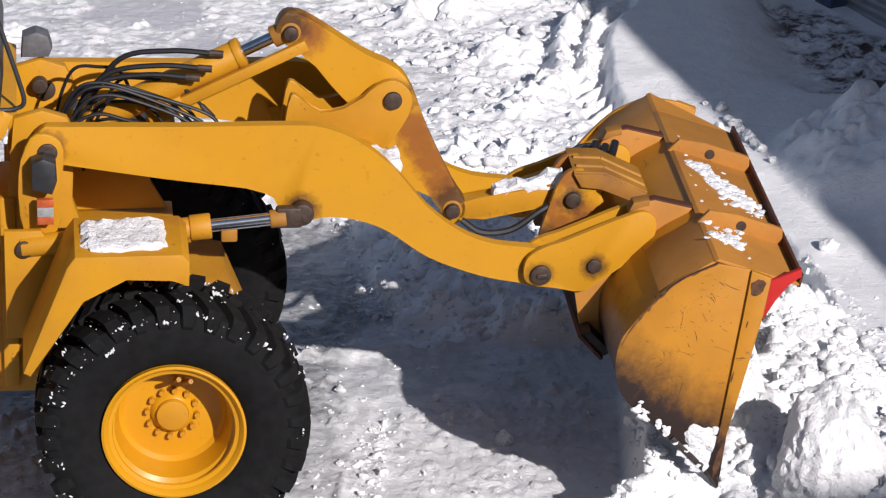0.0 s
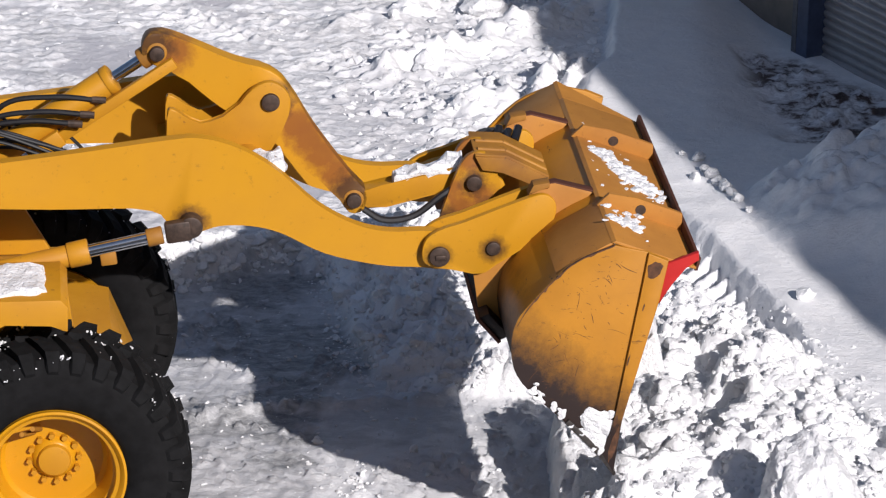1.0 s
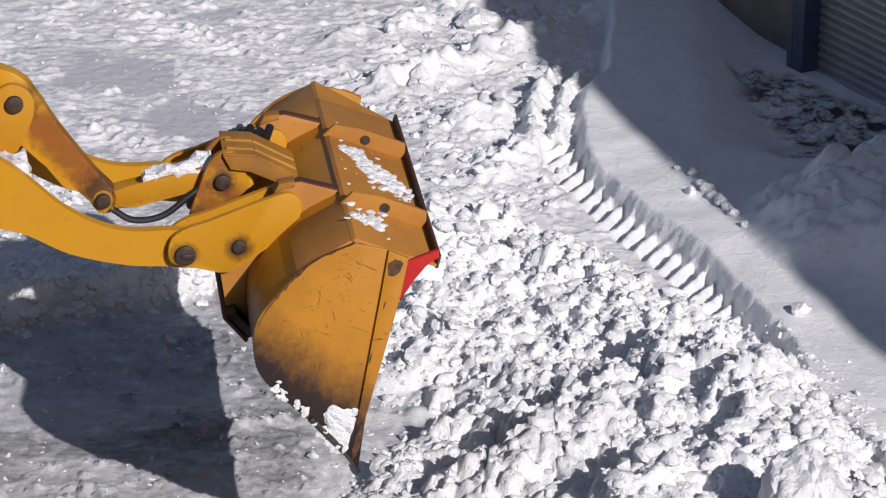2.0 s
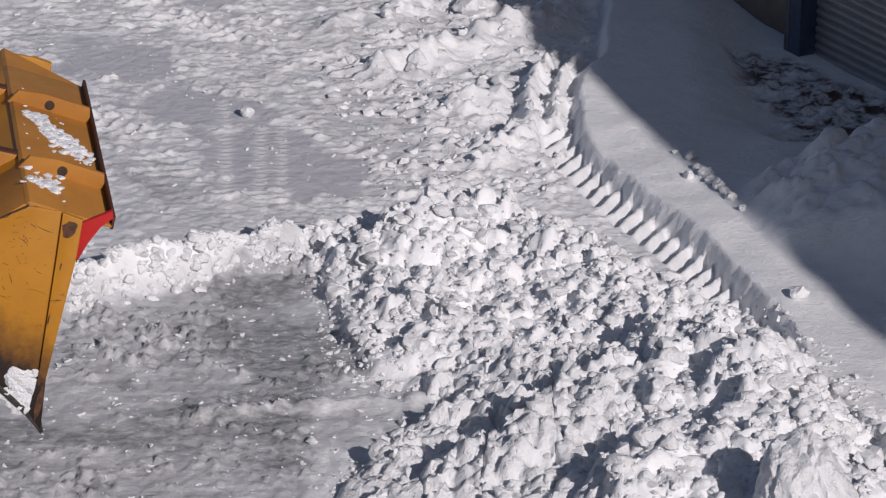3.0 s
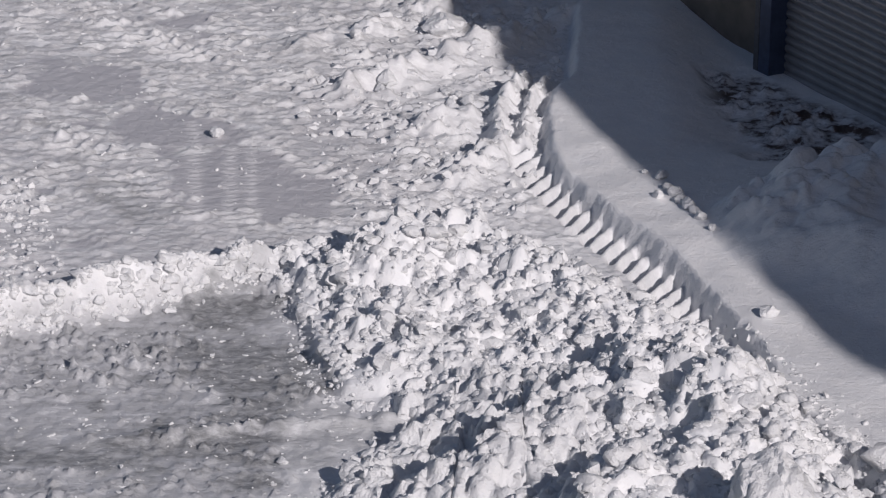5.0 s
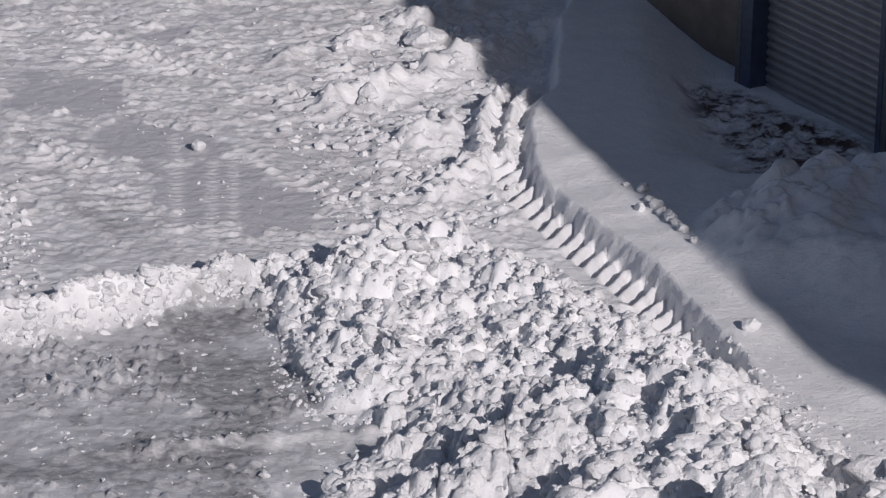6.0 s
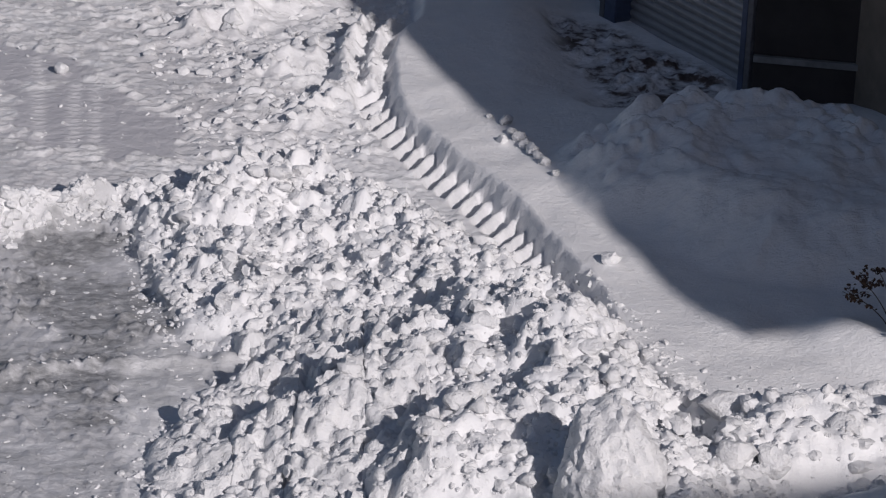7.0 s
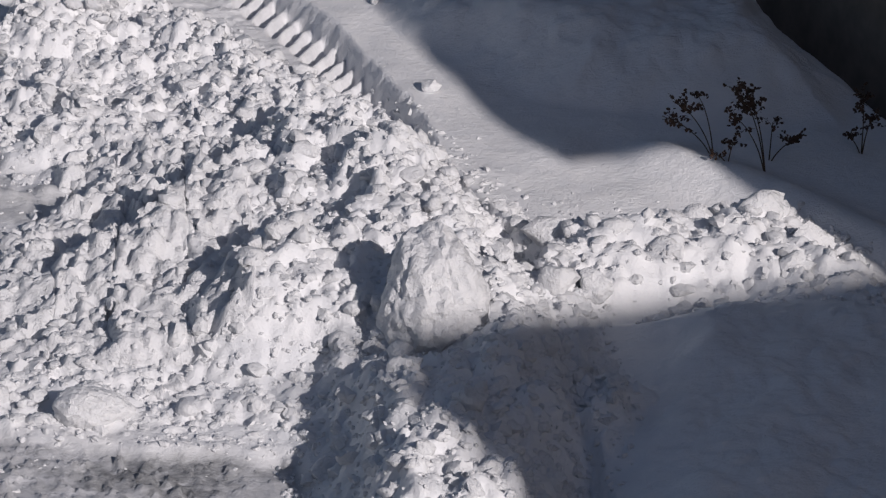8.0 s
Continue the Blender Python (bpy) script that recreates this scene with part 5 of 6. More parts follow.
    for k in range(440):
        u = rn.random() ** 0.8
        x, y = 2.70 + 0.24 * u + rn.gauss(0, 0.012 + 0.028 * u), 0.14 - 0.42 * u + rn.gauss(0, 0.02 + 0.045 * u)
        if k > 330:
            x, y = rn.gauss(2.73, 0.04), rn.gauss(-0.84, 0.06)
        if k > 400:
            x, y = rn.uniform(2.66, 2.95), rn.gauss(-0.2, 0.35)
        sz = (0.005 + 0.019 * rn.random() ** 2) * (0.4 if k > 400 else 1)
        z = 1.532 - 0.35 * (x - 2.63) + sz * 0.2
        m = Matrix.Translation((x, y, z)) @ Matrix.Rotation(rn.uniform(0, 3), 4, "Z") @ Matrix.Diagonal((sz * rn.uniform(1.2, 2.4), sz * 1.2, sz * 0.55, 1))
        bmesh.ops.create_icosphere(bm, subdivisions=2, radius=1, matrix=m)
    for v in bm.verts:
        v.co += Vector((noise.noise(v.co * 40), noise.noise(v.co * 40 + Vector((3, 0, 0))), 0.6 * noise.noise(v.co * 40 + Vector((0, 3, 0))))) * 0.012
    tagged(part("lying_snow", bm, SNOW, bucket, "snow lying on the spill guard", PIN_B), kind="stuff")
    bm = bmesh.new()
    for k in range(170):
        u = rn.random()
        x, z = (2.25 + 0.38 * u + rn.gauss(0, 0.008), 0.775 - 0.36 * u + rn.gauss(0, 0.012)) if k < 70 else (2.575 + rn.gauss(0, 0.028), 0.43 + 0.20 * rn.random() ** 1.4)
        if k < 70 and math.sin(u * 23) < -0.1:
            continue
        sz = rn.uniform(0.006, 0.018) if k < 70 else 0.010 + 0.026 * rn.random() ** 2
        m = Matrix.Translation((x, -BW - (0.024 if k < 70 else 0.016), z)) @ Matrix.Rotation(rn.uniform(0, 3), 4, "Y") @ Matrix.Diagonal((sz * rn.uniform(1, 2.2), sz * (0.6 if k < 70 else 0.35), sz, 1))
        bmesh.ops.create_icosphere(bm, subdivisions=2, radius=1, matrix=m)
    for v in bm.verts:
        v.co += Vector((noise.noise(v.co * 55), noise.noise(v.co * 55 + Vector((3, 0, 0))) * 0.6, noise.noise(v.co * 55 + Vector((0, 3, 0))))) * 0.009
    tagged(part("stuck_snow", bm, SNOW, bucket, "snow stuck along the cutting edge", PIN_B), kind="stuff")
    return bucket


loader = build_loader()


# ---- loose snow ----
def lump_forms(sub, count, seed):
    """Unit lumps of broken snow: points and faces."""
    forms = []
    for k in range(count):
        bm = bmesh.new()
        bmesh.ops.create_icosphere(bm, subdivisions=sub, radius=1)
        off = Vector((seed * 3.1 + k * 7.7, k * 2.3, seed))
        rn = random.Random(seed * 100 + k)
        cuts = [(Vector((rn.uniform(-1, 1), rn.uniform(-1, 1), rn.uniform(-1, 1))).normalized(), rn.uniform(0.50, 0.86)) for _ in range(9)]
        for v in bm.verts:
            p = v.co.copy()
            for n, d in cuts:
                over = p.dot(n) - d
                if over > 0:
                    p -= n * over * 0.95
            p *= 1 + 0.40 * noise.noise(v.co * 1.5 + off) + 0.24 * noise.noise(v.co * 3.4 + off)
            v.co = p
        bm.verts.ensure_lookup_table()
        forms.append((np.array([v.co[:] for v in bm.verts]), np.array([[v.index for v in f.verts] for f in bm.faces])))
        bm.free()
    return forms


def scatter(name, label, forms, spots, seed, everywhere=False):
    """spots: x, y, size. One mesh of all the lumps, sunk into the snow."""
    free = inside(SPILL, np.array([s[0] for s in spots]), np.array([s[1] for s in spots])) < 0
    spots = [s for s, f in zip(spots, free) if f or everywhere]
    rn = np.random.default_rng(seed)
    xs, ys, ss = (np.array(c) for c in zip(*spots))
    zs = yard(xs[None, :], ys[None, :])[0][0]
    verts, faces, base = [], [], 0
    for x, y, s, z in zip(xs, ys, ss, zs):
        pv, pf = forms[rn.integers(len(forms))]
        q = Euler(rn.uniform(0, 6.28, 3)).to_matrix()
        sc = np.array((rn.uniform(0.75, 1.35), rn.uniform(0.75, 1.2), rn.uniform(0.65, 1.0))) * s
        p = (pv @ np.array(q).T) * sc + (x, y, z + s * rn.uniform(-0.45, 0.2))
        verts.append(p)
        faces.append(pf + base)
        base += len(p)
    me = bpy.data.meshes.new(name)
    me.from_pydata(np.concatenate(verts).tolist(), [], np.concatenate(faces).tolist())
    me.polygons.foreach_set("use_smooth", np.ones(len(me.polygons), bool))
    me.set_sharp_from_angle(angle=radians(50))
    me.materials.append(SNOW)
    return tagged(new(name, me), label, "snow", kind="stuff")


def chips(name, label, spots, seed):
    """Flat flakes of crust lying about, each a small tilted plate."""
    rn = np.random.default_rng(seed)
    xs, ys, ss = (np.array(v) for v in zip(*spots))
    zs = yard(xs[None, :], ys[None, :])[0][0]
    verts, faces, base = [], [], 0
    for x, y, s, z in zip(xs, ys, ss, zs):
        k = int(rn.integers(5, 8))
        ang = np.sort(rn.uniform(0, 6.28, k))
        rad = s * rn.uniform(0.6, 1.15, k)
        ring = np.stack([rad * np.cos(ang) * 1.5, rad * np.sin(ang) * 0.8, np.zeros(k)], -1)
        up = ring * 0.8 + (0, 0, s * rn.uniform(0.35, 0.7))
        q = np.array(Euler((rn.normal(0, 0.3), rn.normal(0, 0.3), rn.normal(0.3, 0.9))).to_matrix())
        p = np.concatenate([ring, up]) @ q.T + (x, y, z - s * 0.1)
        verts.append(p)
        faces.append([base + k + i for i in range(k)])
        faces += [[base + i, base + (i + 1) % k, base + k + (i + 1) % k, base + k + i] for i in range(k)]
        base += 2 * k
    me = bpy.data.meshes.new(name)
    me.from_pydata(np.concatenate(verts).tolist(), [], [[int(i) for i in f] for f in faces])
    me.materials.append(SNOW)
    return tagged(new(name, me), label, "snow", kind="stuff")


def spots_in(poly, n, lo, hi, seed, edge=0.0, power=2.2):
    rn = np.random.default_rng(seed)
    ax, ay = np.array(poly).T
    out = []
    while len(out) < n:
        x, y = rn.uniform(ax.min(), ax.max(), 4000), rn.uniform(ay.min(), ay.max(), 4000)
        ok = inside(poly, x, y) > edge
        size = lo + (hi - lo) * rn.random(4000) ** power
        out += list(zip(x[ok], y[ok], size[ok]))
    return out[:n]


def spots_along(line, n, spread, lo, hi, seed, power=2.0):
    rn = np.random.default_rng(seed)
    seg = [math.dist(a, b) for a, b in zip(line, line[1:])]
    out = []
    for _ in range(n):
        k = rn.choice(len(seg), p=np.array(seg) / sum(seg))
        t = rn.random()
        (ax, ay), (bx, by) = line[k], line[k + 1]
        out.append((ax + (bx - ax) * t + rn.normal(0, spread), ay + (by - ay) * t + rn.normal(0, spread), lo + (hi - lo) * rn.random() ** power))
    return out


BIG, SMALL = lump_forms(2, 10, 1), lump_forms(1, 10, 2)
scatter("snow_clods", "broken white clods heaped by the loader", BIG, spots_in(PILE, 2700, 0.015, 0.070, 1, 0.02, 2.6) + spots_in(RIDGE, 420, 0.018, 0.07, 2, -0.10, 2.6) + spots_in(RIDGE, 60, 0.06, 0.13, 22, 0.08, 1.5), 3)
scatter("snow_crumbs", "small white crumbs of broken snow", SMALL, spots_in(PILE, 9500, 0.008, 0.030, 4, -0.10) + spots_in(PILE, 700, 0.006, 0.026, 44, -0.30, 3.0) + spots_in(RIDGE, 800, 0.012, 0.04, 5, -0.05), 6)
scatter("windrow_clods", "white clods along the windrow beside the lane", BIG, spots_along(BERM, 1100, 0.085, 0.012, 0.055, 7, 2.4) + spots_along([(x, y - 0.11) for x, y in BERM[:-1]], 1100, 0.05, 0.010, 0.042, 41, 2.2), 8)
scatter("yard_crumbs", "scattered crumbs of crusted snow on the yard", SMALL,
        spots_in([(-3.9, 15.8), (-0.5, 15.8), (-0.4, 19.7), (-0.9, 21.4), (-3.9, 20.6)], 350, 0.004, 0.016, 9, 0, 3.0)
        + spots_in([(-4.5, 21.4), (-0.6, 22.4), (0.6, 23.0), (0.6, 27.5), (-5.0, 27.5)], 300, 0.005, 0.02, 10, 0, 3.0)
        + spots_in([(-0.6, 22.8), (0.6, 22.8), (0.7, 24.5), (1.0, 27.0), (-0.6, 26.5), (-0.9, 24.5)], 700, 0.012, 0.06, 12, 0, 2.5)
        + spots_in([(-3.6, 21.6), (-2.75, 21.3), (-2.2, 21.75), (-2.5, 23.1), (-3.0, 23.6), (-3.6, 23.6)], 750, 0.010, 0.045, 14, 0, 2.2)
        + spots_along([(1.95, 20.1), (2.15, 19.6), (2.5, 19.3), (3.0, 19.45)], 60, 0.12, 0.008, 0.03, 13), 11)

scatter("spilled_crumbs", "low crumbs of snow where the bucket sheds its load", SMALL, spots_in(SPILL, 260, 0.006, 0.020, 15, 0.0, 2.6), 16, True)


def lump_thing(name, label, category, x, y, size, seed, sub=4, sink=0.25, turn=0.0, group="", knob=1.0):
    """One lump of snow, broken and knobbly, resting in the snow."""
    bm = bmesh.new()
    bmesh.ops.create_icosphere(bm, subdivisions=sub, radius=1)
    rn = random.Random(seed)
    off = Vector((seed * 1.7, seed * 0.3, 5))
    cuts = [(Vector((rn.uniform(-1, 1), rn.uniform(-1, 1), rn.uniform(-0.3, 1))).normalized(), rn.uniform(0.5, 0.8)) for _ in range(7)]
    for v in bm.verts:
        p = v.co.copy()
        for n, d in cuts:
            over = p.dot(n) - d
            if over > 0:
                p -= n * over * (0.8 if max(size) < 0.2 else 0.45)
        p *= 1 + knob * (0.16 * noise.noise(v.co * 1.8 + off) + 0.09 * noise.noise(v.co * 5 + off) + 0.045 * noise.noise(v.co * 12 + off))
        v.co = Vector((p.x * size[0], p.y * size[1], p.z * size[2]))
    ob = part(name, bm, SNOW, None, label)
    ob.matrix_basis = pose(x, y, height(x, y) + size[2] * (1 - 2 * sink) * 0.9, 0, 0, turn)
    return tagged(ob, label, category, group)


lump_thing("snow_block", "large knobbly block of packed white snow on the heap", "snow block", 1.66, 17.46, (0.29, 0.34, 0.36), 3, 5, 0.35, 4)
lump_thing("snow_block", "flat-topped chunk of packed snow at the heap's foot", "snow block", 0.0, 17.12, (0.20, 0.14, 0.11), 5, 4, 0.2, 20)
lump_thing("snow_block", "angular chunk of snow on the heap's slope", "snow block", 0.07, 18.72, (0.06, 0.05, 0.05), 6, 3, 0.15, 30)
lump_thing("snow_block", "small block of snow in the heap beside the bank", "snow block", 2.53, 18.06, (0.10, 0.10, 0.10), 8, 4, 0.2, 50)
lump_thing("snow_block", "crusted chunk of snow on the trampled edge", "snow block", 0.03, 26.3, (0.16, 0.11, 0.09), 9, 4, 0.2, 25)
for k, (x, y, s) in enumerate(((1.90, 20.92, 0.055), (1.40, 23.17, 0.042), (1.43, 22.98, 0.035), (1.36, 22.84, 0.04), (1.47, 22.86, 0.045), (1.50, 22.76, 0.04), (1.54, 22.66, 0.05), (1.57, 22.57, 0.035),
                               (1.60, 22.45, 0.04), (1.66, 22.25, 0.028), (1.30, 23.28, 0.02), (1.52, 21.25, 0.02), (2.02, 19.5, 0.085), (-0.82, 19.3, 0.030), (-0.78, 18.4, 0.02), (-0.3, 19.2, 0.03), (-1.44, 24.13, 0.05), (-0.35, 25.1, 0.07))):
    lump_thing("snow_lump", "rounded lump of white snow lying on the surface", "snow lump", x, y, (s * 1.15, s, s * 0.85), 20 + k, 3, 0.15, 40 * k, "loose lumps of snow", 1.2)


# ---- snow that the bucket carries and drops as it backs away ----
def build_spill():
    xb = [-0.62, -0.22, 0.12, 0.46, 0.80]
    yb = [17.54, 17.9, 18.3, 18.75, 19.2, 19.62, 20.04]
    rn = np.random.default_rng(17)
    corner = {(i, j): (x + (rn.uniform(-0.06, 0.06) if 0 < i < len(xb) - 1 else 0), y + (rn.uniform(-0.07, 0.07) if 0 < j < len(yb) - 1 else 0)) for i, x in enumerate(xb) for j, y in enumerate(yb)}
    pieces = []
    n = 32
    for i in range(len(xb) - 1):
        for j in range(len(yb) - 1):
            q = [corner[i, j], corner[i + 1, j], corner[i + 1, j + 1], corner[i, j + 1]]
            cx, cy = sum(p[0] for p in q) / 4, sum(p[1] for p in q) / 4
            if float(inside(PILE, np.array(cx), np.array(cy))) < -0.12:
                continue
            q = [(cx + (p[0] - cx) * 1.4, cy + (p[1] - cy) * 1.4) for p in q]
            u, v = np.meshgrid(np.linspace(0, 1, n), np.linspace(0, 1, n))
            gx = (1 - v) * ((1 - u) * q[0][0] + u * q[1][0]) + v * ((1 - u) * q[3][0] + u * q[2][0])
            gy = (1 - v) * ((1 - u) * q[0][1] + u * q[1][1]) + v * ((1 - u) * q[3][1] + u * q[2][1])
            gz = yard(gx, gy, True)[0] + 0.004
            gz = np.where(gz - yard(gx, gy)[0] < 0.014, gz - 0.06, gz)
            # each heap thins out towards a ragged rim and laps over the next
            rag = np.minimum(np.minimum(u, 1 - u), np.minimum(v, 1 - v)) + 0.05 * fbm(gx, gy, 7, 121, 3) * np.minimum(1, 12 * np.minimum(np.minimum(u, 1 - u), np.minimum(v, 1 - v)))
            gz = -0.06 + (gz + 0.06) * step(0.0, 0.17, rag)
            top = np.stack([gx, gy, gz], -1).reshape(-1, 3)
            idx = np.arange(n * n).reshape(n, n)
            faces = np.stack([idx[:-1, :-1], idx[:-1, 1:], idx[1:, 1:], idx[1:, :-1]], -1).reshape(-1, 4)
            faces = faces[top[:, 2][faces].max(1) > -0.03].tolist()
            verts, base = [top], n * n
            # clods on it
            px_, py_ = rn.uniform(gx.min(), gx.max(), 46), rn.uniform(gy.min(), gy.max(), 46)
            ok = (inside(q, px_, py_) > 0.07) & (inside(PILE, px_, py_) > -0.1)
            zs = yard(px_[None], py_[None], True)[0][0]
            for ux, uy, uz in zip(px_[ok], py_[ok], zs[ok]):
                s = 0.012 + 0.05 * rn.random() ** 3
                fv, ff = (BIG if s > 0.022 else SMALL)[rn.integers(10)]
                p = (fv @ np.array(Euler(rn.uniform(0, 6.28, 3)).to_matrix()).T) * s * rn.uniform(0.75, 1.3, 3) + (ux, uy, uz + s * rn.uniform(-0.4, 0.2))
                verts.append(p)
                faces += (ff + base).tolist()
                base += len(p)
            pts = np.concatenate(verts) - (cx, cy, 0)
            me = bpy.data.meshes.new("spilled_snow")
            me.from_pydata(pts.tolist(), [], faces)
            me.polygons.foreach_set("use_smooth", np.ones(len(me.polygons), bool))
            me.set_sharp_from_angle(angle=radians(60))
            me.materials.append(SNOW)
            ob = new("spilled_snow", me)
            ob.location = (cx, cy, 0)
            tagged(ob, "heap of broken white snow spilled from the bucket", "snow heap", "snow spilled from the bucket")
            pieces.append((ob, cx, cy))
    return pieces


spill = build_spill()


# ---- dry weeds by the house ----
def weed(x, y, stems, seed):
    ob = tagged(new("dry_weed"), "dry brown weed standing out of the snow", "plant", "dry weeds")
    rn = random.Random(seed)
    z0 = height(x, y)
    ob.location = (x, y, z0 - 0.03)
    ob["pivot"] = (0, 0, 0)
    for lean_x, lean_y, tall, heads in stems:
        bm = bmesh.new()
        pts = [Vector((0, 0, 0)), Vector((lean_x * 0.25, lean_y * 0.25, tall * 0.45)), Vector((lean_x * 0.6, lean_y * 0.6, tall * 0.8)), Vector((lean_x, lean_y, tall))]
        tube(bm, pts, (0.0045, 0.002), 5, 5)
        twigs = []
        for k in range(heads):
            u = rn.uniform(0.45, 1.0)
            p = pts[1].lerp(pts[3], u)
            q = p + Vector((rn.uniform(-1, 1), rn.uniform(-1, 1), rn.uniform(-0.2, 0.9))) * 0.07
            tube(bm, [p, (p + q) / 2 + Vector((0, 0, 0.01)), q], 0.0014, 4, 3)
            twigs.append((p, q))
        part("stem", bm, TWIG, ob, "thin dry stem")
        bm = bmesh.new()
        for p, q in twigs:
            for j in range(6):
                c = p.lerp(q, rn.uniform(0.2, 1.1)) + Vector((rn.uniform(-1, 1), rn.uniform(-1, 1), rn.uniform(-1, 1))) * 0.012
                r = rn.uniform(0.003, 0.0105)
                bmesh.ops.create_icosphere(bm, subdivisions=1, radius=1, matrix=Matrix.Translation(c) @ Euler((rn.uniform(0, 3), rn.uniform(0, 3), 0)).to_matrix().to_4x4() @ Matrix.Diagonal((r * 1.5, r, r * 0.6, 1)))
        tagged(part("seed_head", bm, LEAFDRY, ob, "shrivelled brown seed heads"), kind="stuff")
    return ob


weed(3.68, 19.74, [(-0.20, 0.10, 0.50, 24), (-0.13, 0.16, 0.46, 20), (-0.22, 0.04, 0.36, 12)], 1)
weed(3.42, 19.95, [(-0.22, 0.12, 0.30, 14), (-0.30, 0.06, 0.24, 10), (-0.10, 0.16, 0.34, 6)], 2)
weed(3.74, 20.0, [(0.16, 0.02, 0.16, 12), (0.02, 0.1, 0.22, 5)], 3)
weed(3.46, 19.72, [(0.03, 0.04, 0.13, 6), (-0.06, 0.02, 0.06, 4)], 5)
weed(4.28, 20.1, [(0.0, 0.1, 0.35, 12), (0.05, 0.0, 0.28, 12), (-0.08, 0.05, 0.12, 6)], 4)

chips("crust_chips", "flat white chips of crust on the scraped lane", spots_in([(-3.9, 16.0), (-0.1, 16.3), (-0.3, 19.6), (-0.9, 21.3), (-3.9, 20.5)], 1200, 0.004, 0.022, 31, 0, 3.0), 32)
chips("yard_chips", "flat flakes of crust over the driven yard", spots_in([(-4.6, 21.6), (-0.7, 22.6), (0.55, 23.0), (0.5, 27.4), (-5.0, 27.4)], 800, 0.004, 0.020, 33, 0, 2.6), 34)


# ---- what moves ----
def motions():
    # seconds, place on the yard, lift angle of the boom
    drive = [(0.0, -1.675, 18.405, 0.0), (0.25, -1.70, 18.405, 0.040), (0.5, -1.753, 18.41, 0.078), (0.8, -1.945, 18.43, 0.117), (1.0, -2.150, 18.445, 0.138),
             (1.2, -2.372, 18.46, 0.147), (1.5, -2.722, 18.52, 0.152), (1.7, -2.985, 18.47, 0.153), (2.25, -3.75, 18.53, 0.153), (2.8, -4.585, 18.62, 0.153),
             (3.0, -4.93, 18.72, 0.153), (3.3, -5.48, 18.80, 0.153), (4.0, -6.80, 18.95, 0.153), (5.0, -8.70, 19.2, 0.153), (6.0, -10.6, 19.4, 0.153),
             (7.0, -12.5, 19.6, 0.153), (8.0, -14.4, 19.8, 0.153)]
    # the loader's heading as it backs; the bucket's near side keeps its line
    def heading(t):
        return float(np.interp(t, (0.0, 0.8, 1.35, 2.0, 2.9, 3.3, 8.0), (7.0, 6.7, 6.4, 7.6, 9.6, 10.0, 10.0)))

    def shifted(t, x, y):
        p = Vector((2.4, -1.18))
        c0, s0 = math.cos(radians(LOADER_YAW)), math.sin(radians(LOADER_YAW))
        c1, s1 = math.cos(radians(heading(t))), math.sin(radians(heading(t)))
        back = float(np.interp(t, (2.0, 3.0), (0.0, 0.04)))
        return x - back + p.x * (c0 - c1) - p.y * (s0 - s1), y + p.x * (s0 - s1) + p.y * (c0 - c1)

    drive = [(t,) + shifted(t, x, y) + (a,) for t, x, y, a in drive]
    walk(loader["loader"], [(t, pose(x, y, 0, 0, 0, heading(t))) for t, x, y, a in drive])

    def turned(p, c, a):
        """p turned by a round the axis through c, lifting its front."""
        v = Vector(p) - Vector(c)
        return Vector(c) + Vector((v.x * math.cos(a) - v.z * math.sin(a), v.y, v.x * math.sin(a) + v.z * math.cos(a)))

    def lifted(a):
        return Matrix.Rotation(-a, 4, "Y")

    boom_rows, bucket_rows, crank_rows, link_rows, tilt_rows = [], [], [], [], []
    ram_rows = [[], []]
    wheel_rows = [[], []]
    x0 = drive[0][1]
    for t, x, y, a in drive:
        boom_rows.append((t, Matrix.Translation(PIVOT) @ lifted(a)))
        pb = turned(PIN_B, PIVOT, a)
        bucket_rows.append((t, Matrix.Translation(pb) @ lifted(-0.02 * a / 0.15)))
        pc = turned(PIN_C, PIVOT, a)
        ca = a * 1.32
        crank_rows.append((t, Matrix.Translation(pc) @ lifted(ca)))
        pl = pc + (turned(PIN_L, PIN_C, ca) - Vector(PIN_C))
        pk = pb + (Vector(PIN_K) - Vector(PIN_B))
        d0, d1 = Vector(PIN_K) - Vector(PIN_L), pk - pl
        la = math.atan2(d1.z, d1.x) - math.atan2(d0.z, d0.x)
        link_rows.append((t, Matrix.Translation(pl) @ lifted(la)))
        pt = pc + (turned(PIN_T, PIN_C, ca) - Vector(PIN_C))
        d0, d1 = Vector(PIN_T) - Vector(TILT_A), pt - Vector(TILT_A)
        ta = math.atan2(d1.z, d1.x) - math.atan2(d0.z, d0.x)
        tilt_rows.append((t, Matrix.Translation(TILT_A) @ lifted(ta)))
        rb = turned(RAM_B, PIVOT, a)
        d0, d1 = Vector(RAM_B) - Vector(RAM_A), rb - Vector(RAM_A)
        ra = math.atan2(d1.z, d1.x) - math.atan2(d0.z, d0.x)
        for k, (ram, base, s) in enumerate(loader["rams"]):
            ram_rows[k].append((t, Matrix.Translation(base) @ lifted(ra)))
    # wheels: rows every few tenths, so that no step turns a quarter or more
    ts = [d[0] for d in drive]
    fine = sorted(set(ts + [3.3 + 0.35 * k for k in range(14)]))
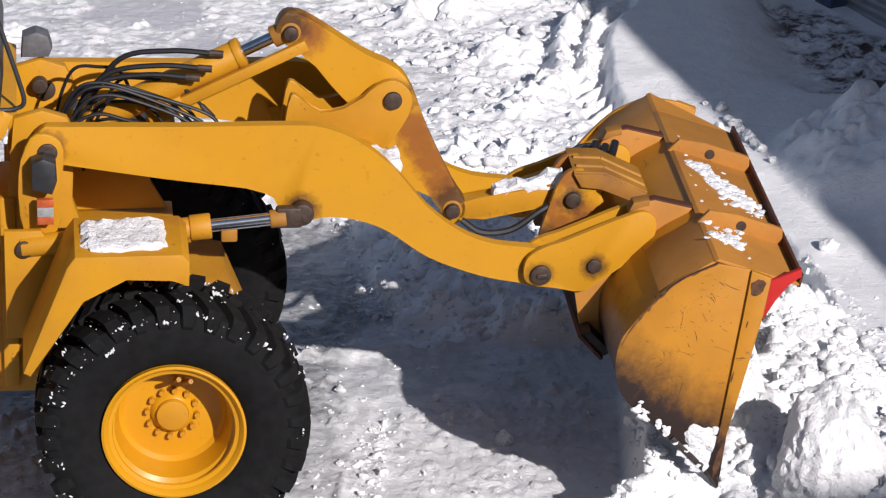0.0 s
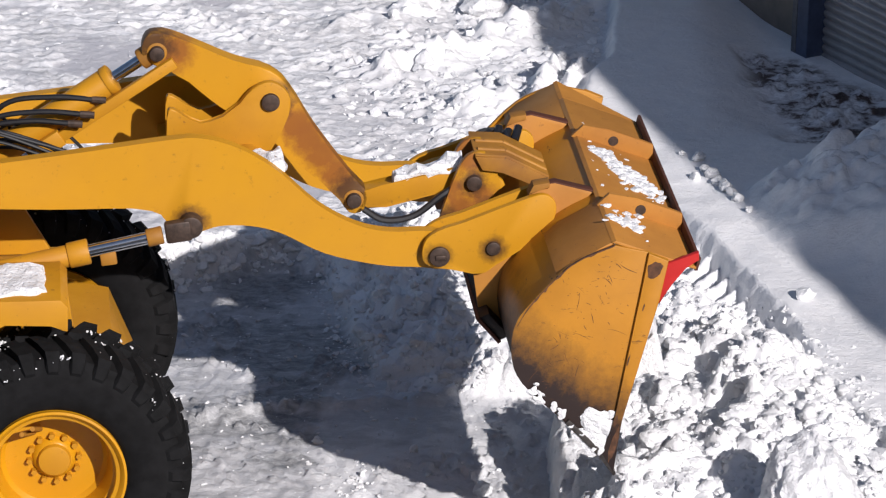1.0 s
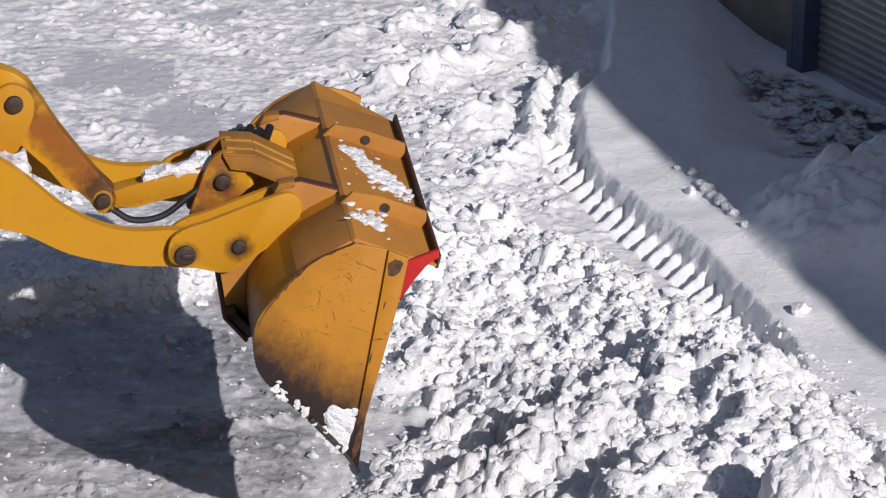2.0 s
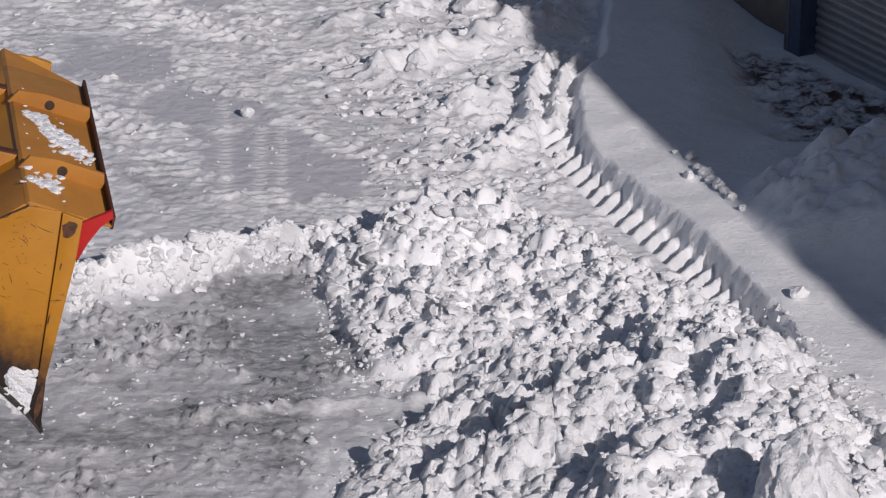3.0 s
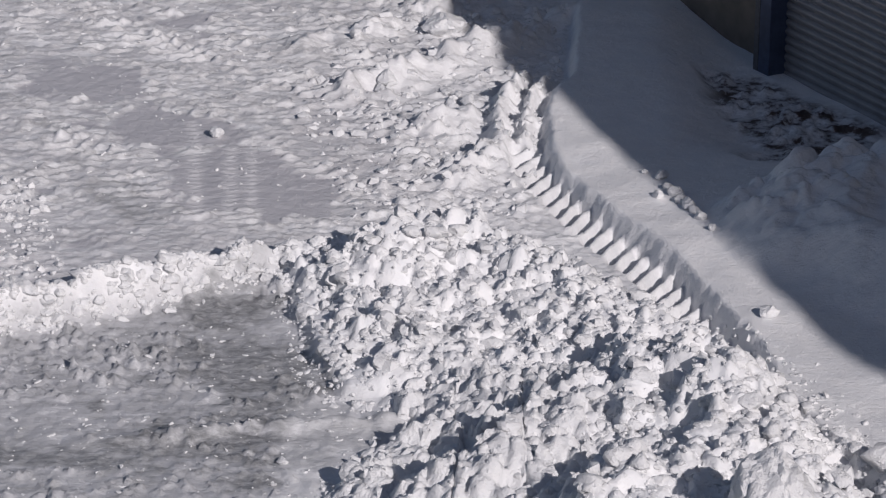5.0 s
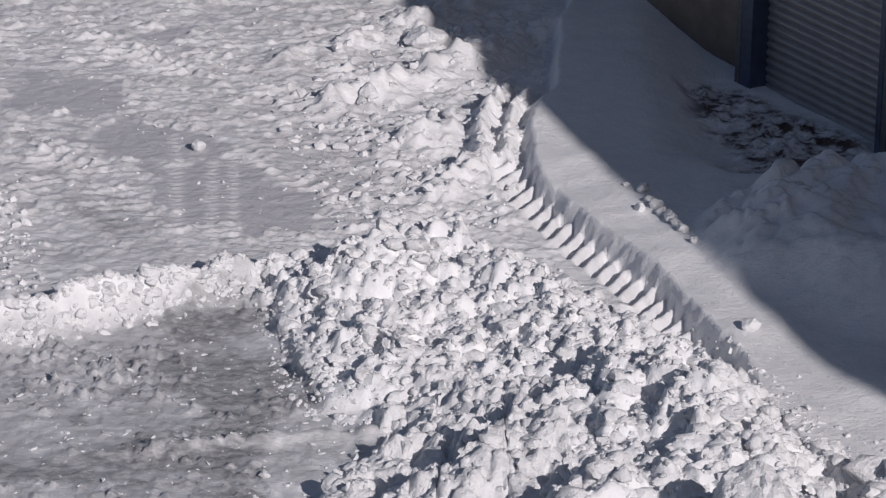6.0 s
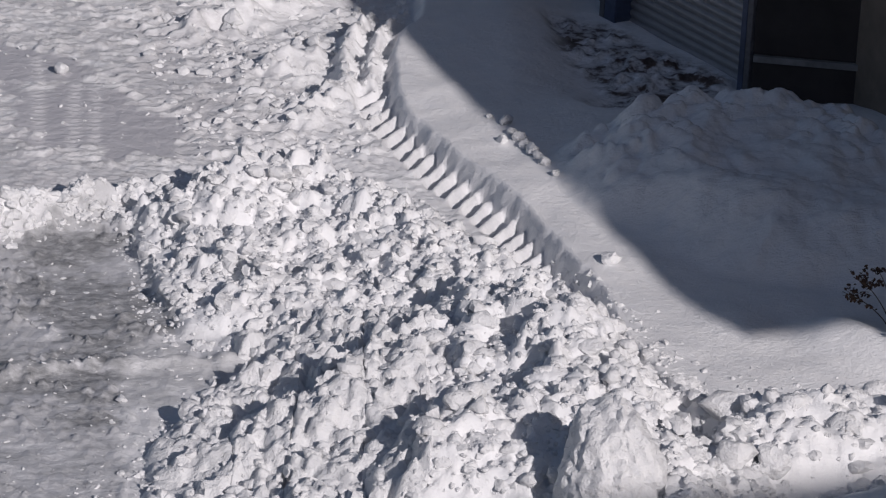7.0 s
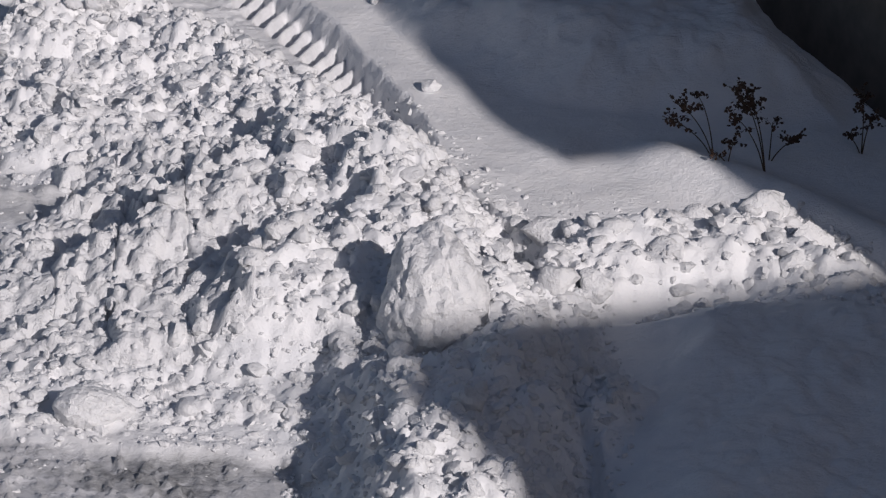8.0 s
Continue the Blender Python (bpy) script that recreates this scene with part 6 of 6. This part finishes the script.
    for t in fine:
        x = float(np.interp(t, ts, [d[1] for d in drive]))
        roll = (x - x0) / 0.665
        for k, w in enumerate(loader["wheels"]):
            wheel_rows[k].append((t, Matrix.Translation((0, (-1, 1)[k] * 0.90, 0.665)) @ Matrix.Rotation(roll + 0.1, 4, "Y")))
    # the load: each heap rides in the bucket until it is over its place, then drops
    cs, sn = math.cos(radians(LOADER_YAW)), math.sin(radians(LOADER_YAW))
    for ob, cx, cy in spill:
        def ride(t):
            x, y, a = (float(np.interp(t, ts, [r[k] for r in drive])) for k in (1, 2, 3))
            pb = turned(PIN_B, PIVOT, a)
            lx = pb.x - PIN_B[0] + 2.66
            ly = max(-0.80, min(0.74, (cy - y) * cs - (cx - x) * sn))
            return Vector((x + lx * cs - ly * sn, y + lx * sn + ly * cs, pb.z - PIN_B[2] + 0.80))
        drop = next((t for t in np.arange(0.1, 2.6, 0.05) if ride(t).x + float(np.interp(cy, (17.7, 18.75, 19.4), (-0.20, -0.12, 0.02))) <= cx), 2.6)
        # it falls in short bursts, a few heaps at a time
        tenth = int(drop * 10 + 0.01)
        tenth += {3: -1, 4: 2, 5: 1, 8: -1, 9: 2, 0: 1}.get(tenth % 10 if tenth != 10 else 0, 0) if tenth < 16 else 0
        if tenth in (13, 14, 15):
            tenth = 12 if tenth == 13 else 16
        drop = tenth / 10
        rows = [(t, Matrix.Translation(ride(t))) for t in np.arange(0, drop + 0.001, 0.1)]
        t0 = rows[-1][0]
        p0, p1 = rows[-1][1].translation.copy(), Vector((cx, cy, 0))
        for f in (0.07, 0.14, 0.21):
            k = f / 0.21
            rows.append((t0 + f, Matrix.Translation((p0.x + (p1.x - p0.x) * min(1, k * 1.5), p0.y + (p1.y - p0.y) * k, p0.z * (1 - k * k)))))
        rows += [(t0 + 0.5, Matrix.Translation(p1)), (8.0, Matrix.Translation(p1))]
        walk(ob, rows)
    for ob in loader["boom"]:
        walk(ob, boom_rows)
    walk(loader["bucket"], bucket_rows)
    walk(loader["crank"], crank_rows)
    walk(loader["link"], link_rows)
    walk(loader["tilt"], tilt_rows)
    for k, (ram, base, s) in enumerate(loader["rams"]):
        walk(ram, ram_rows[k])
    for k, w in enumerate(loader["wheels"]):
        walk(w, wheel_rows[k])


motions()
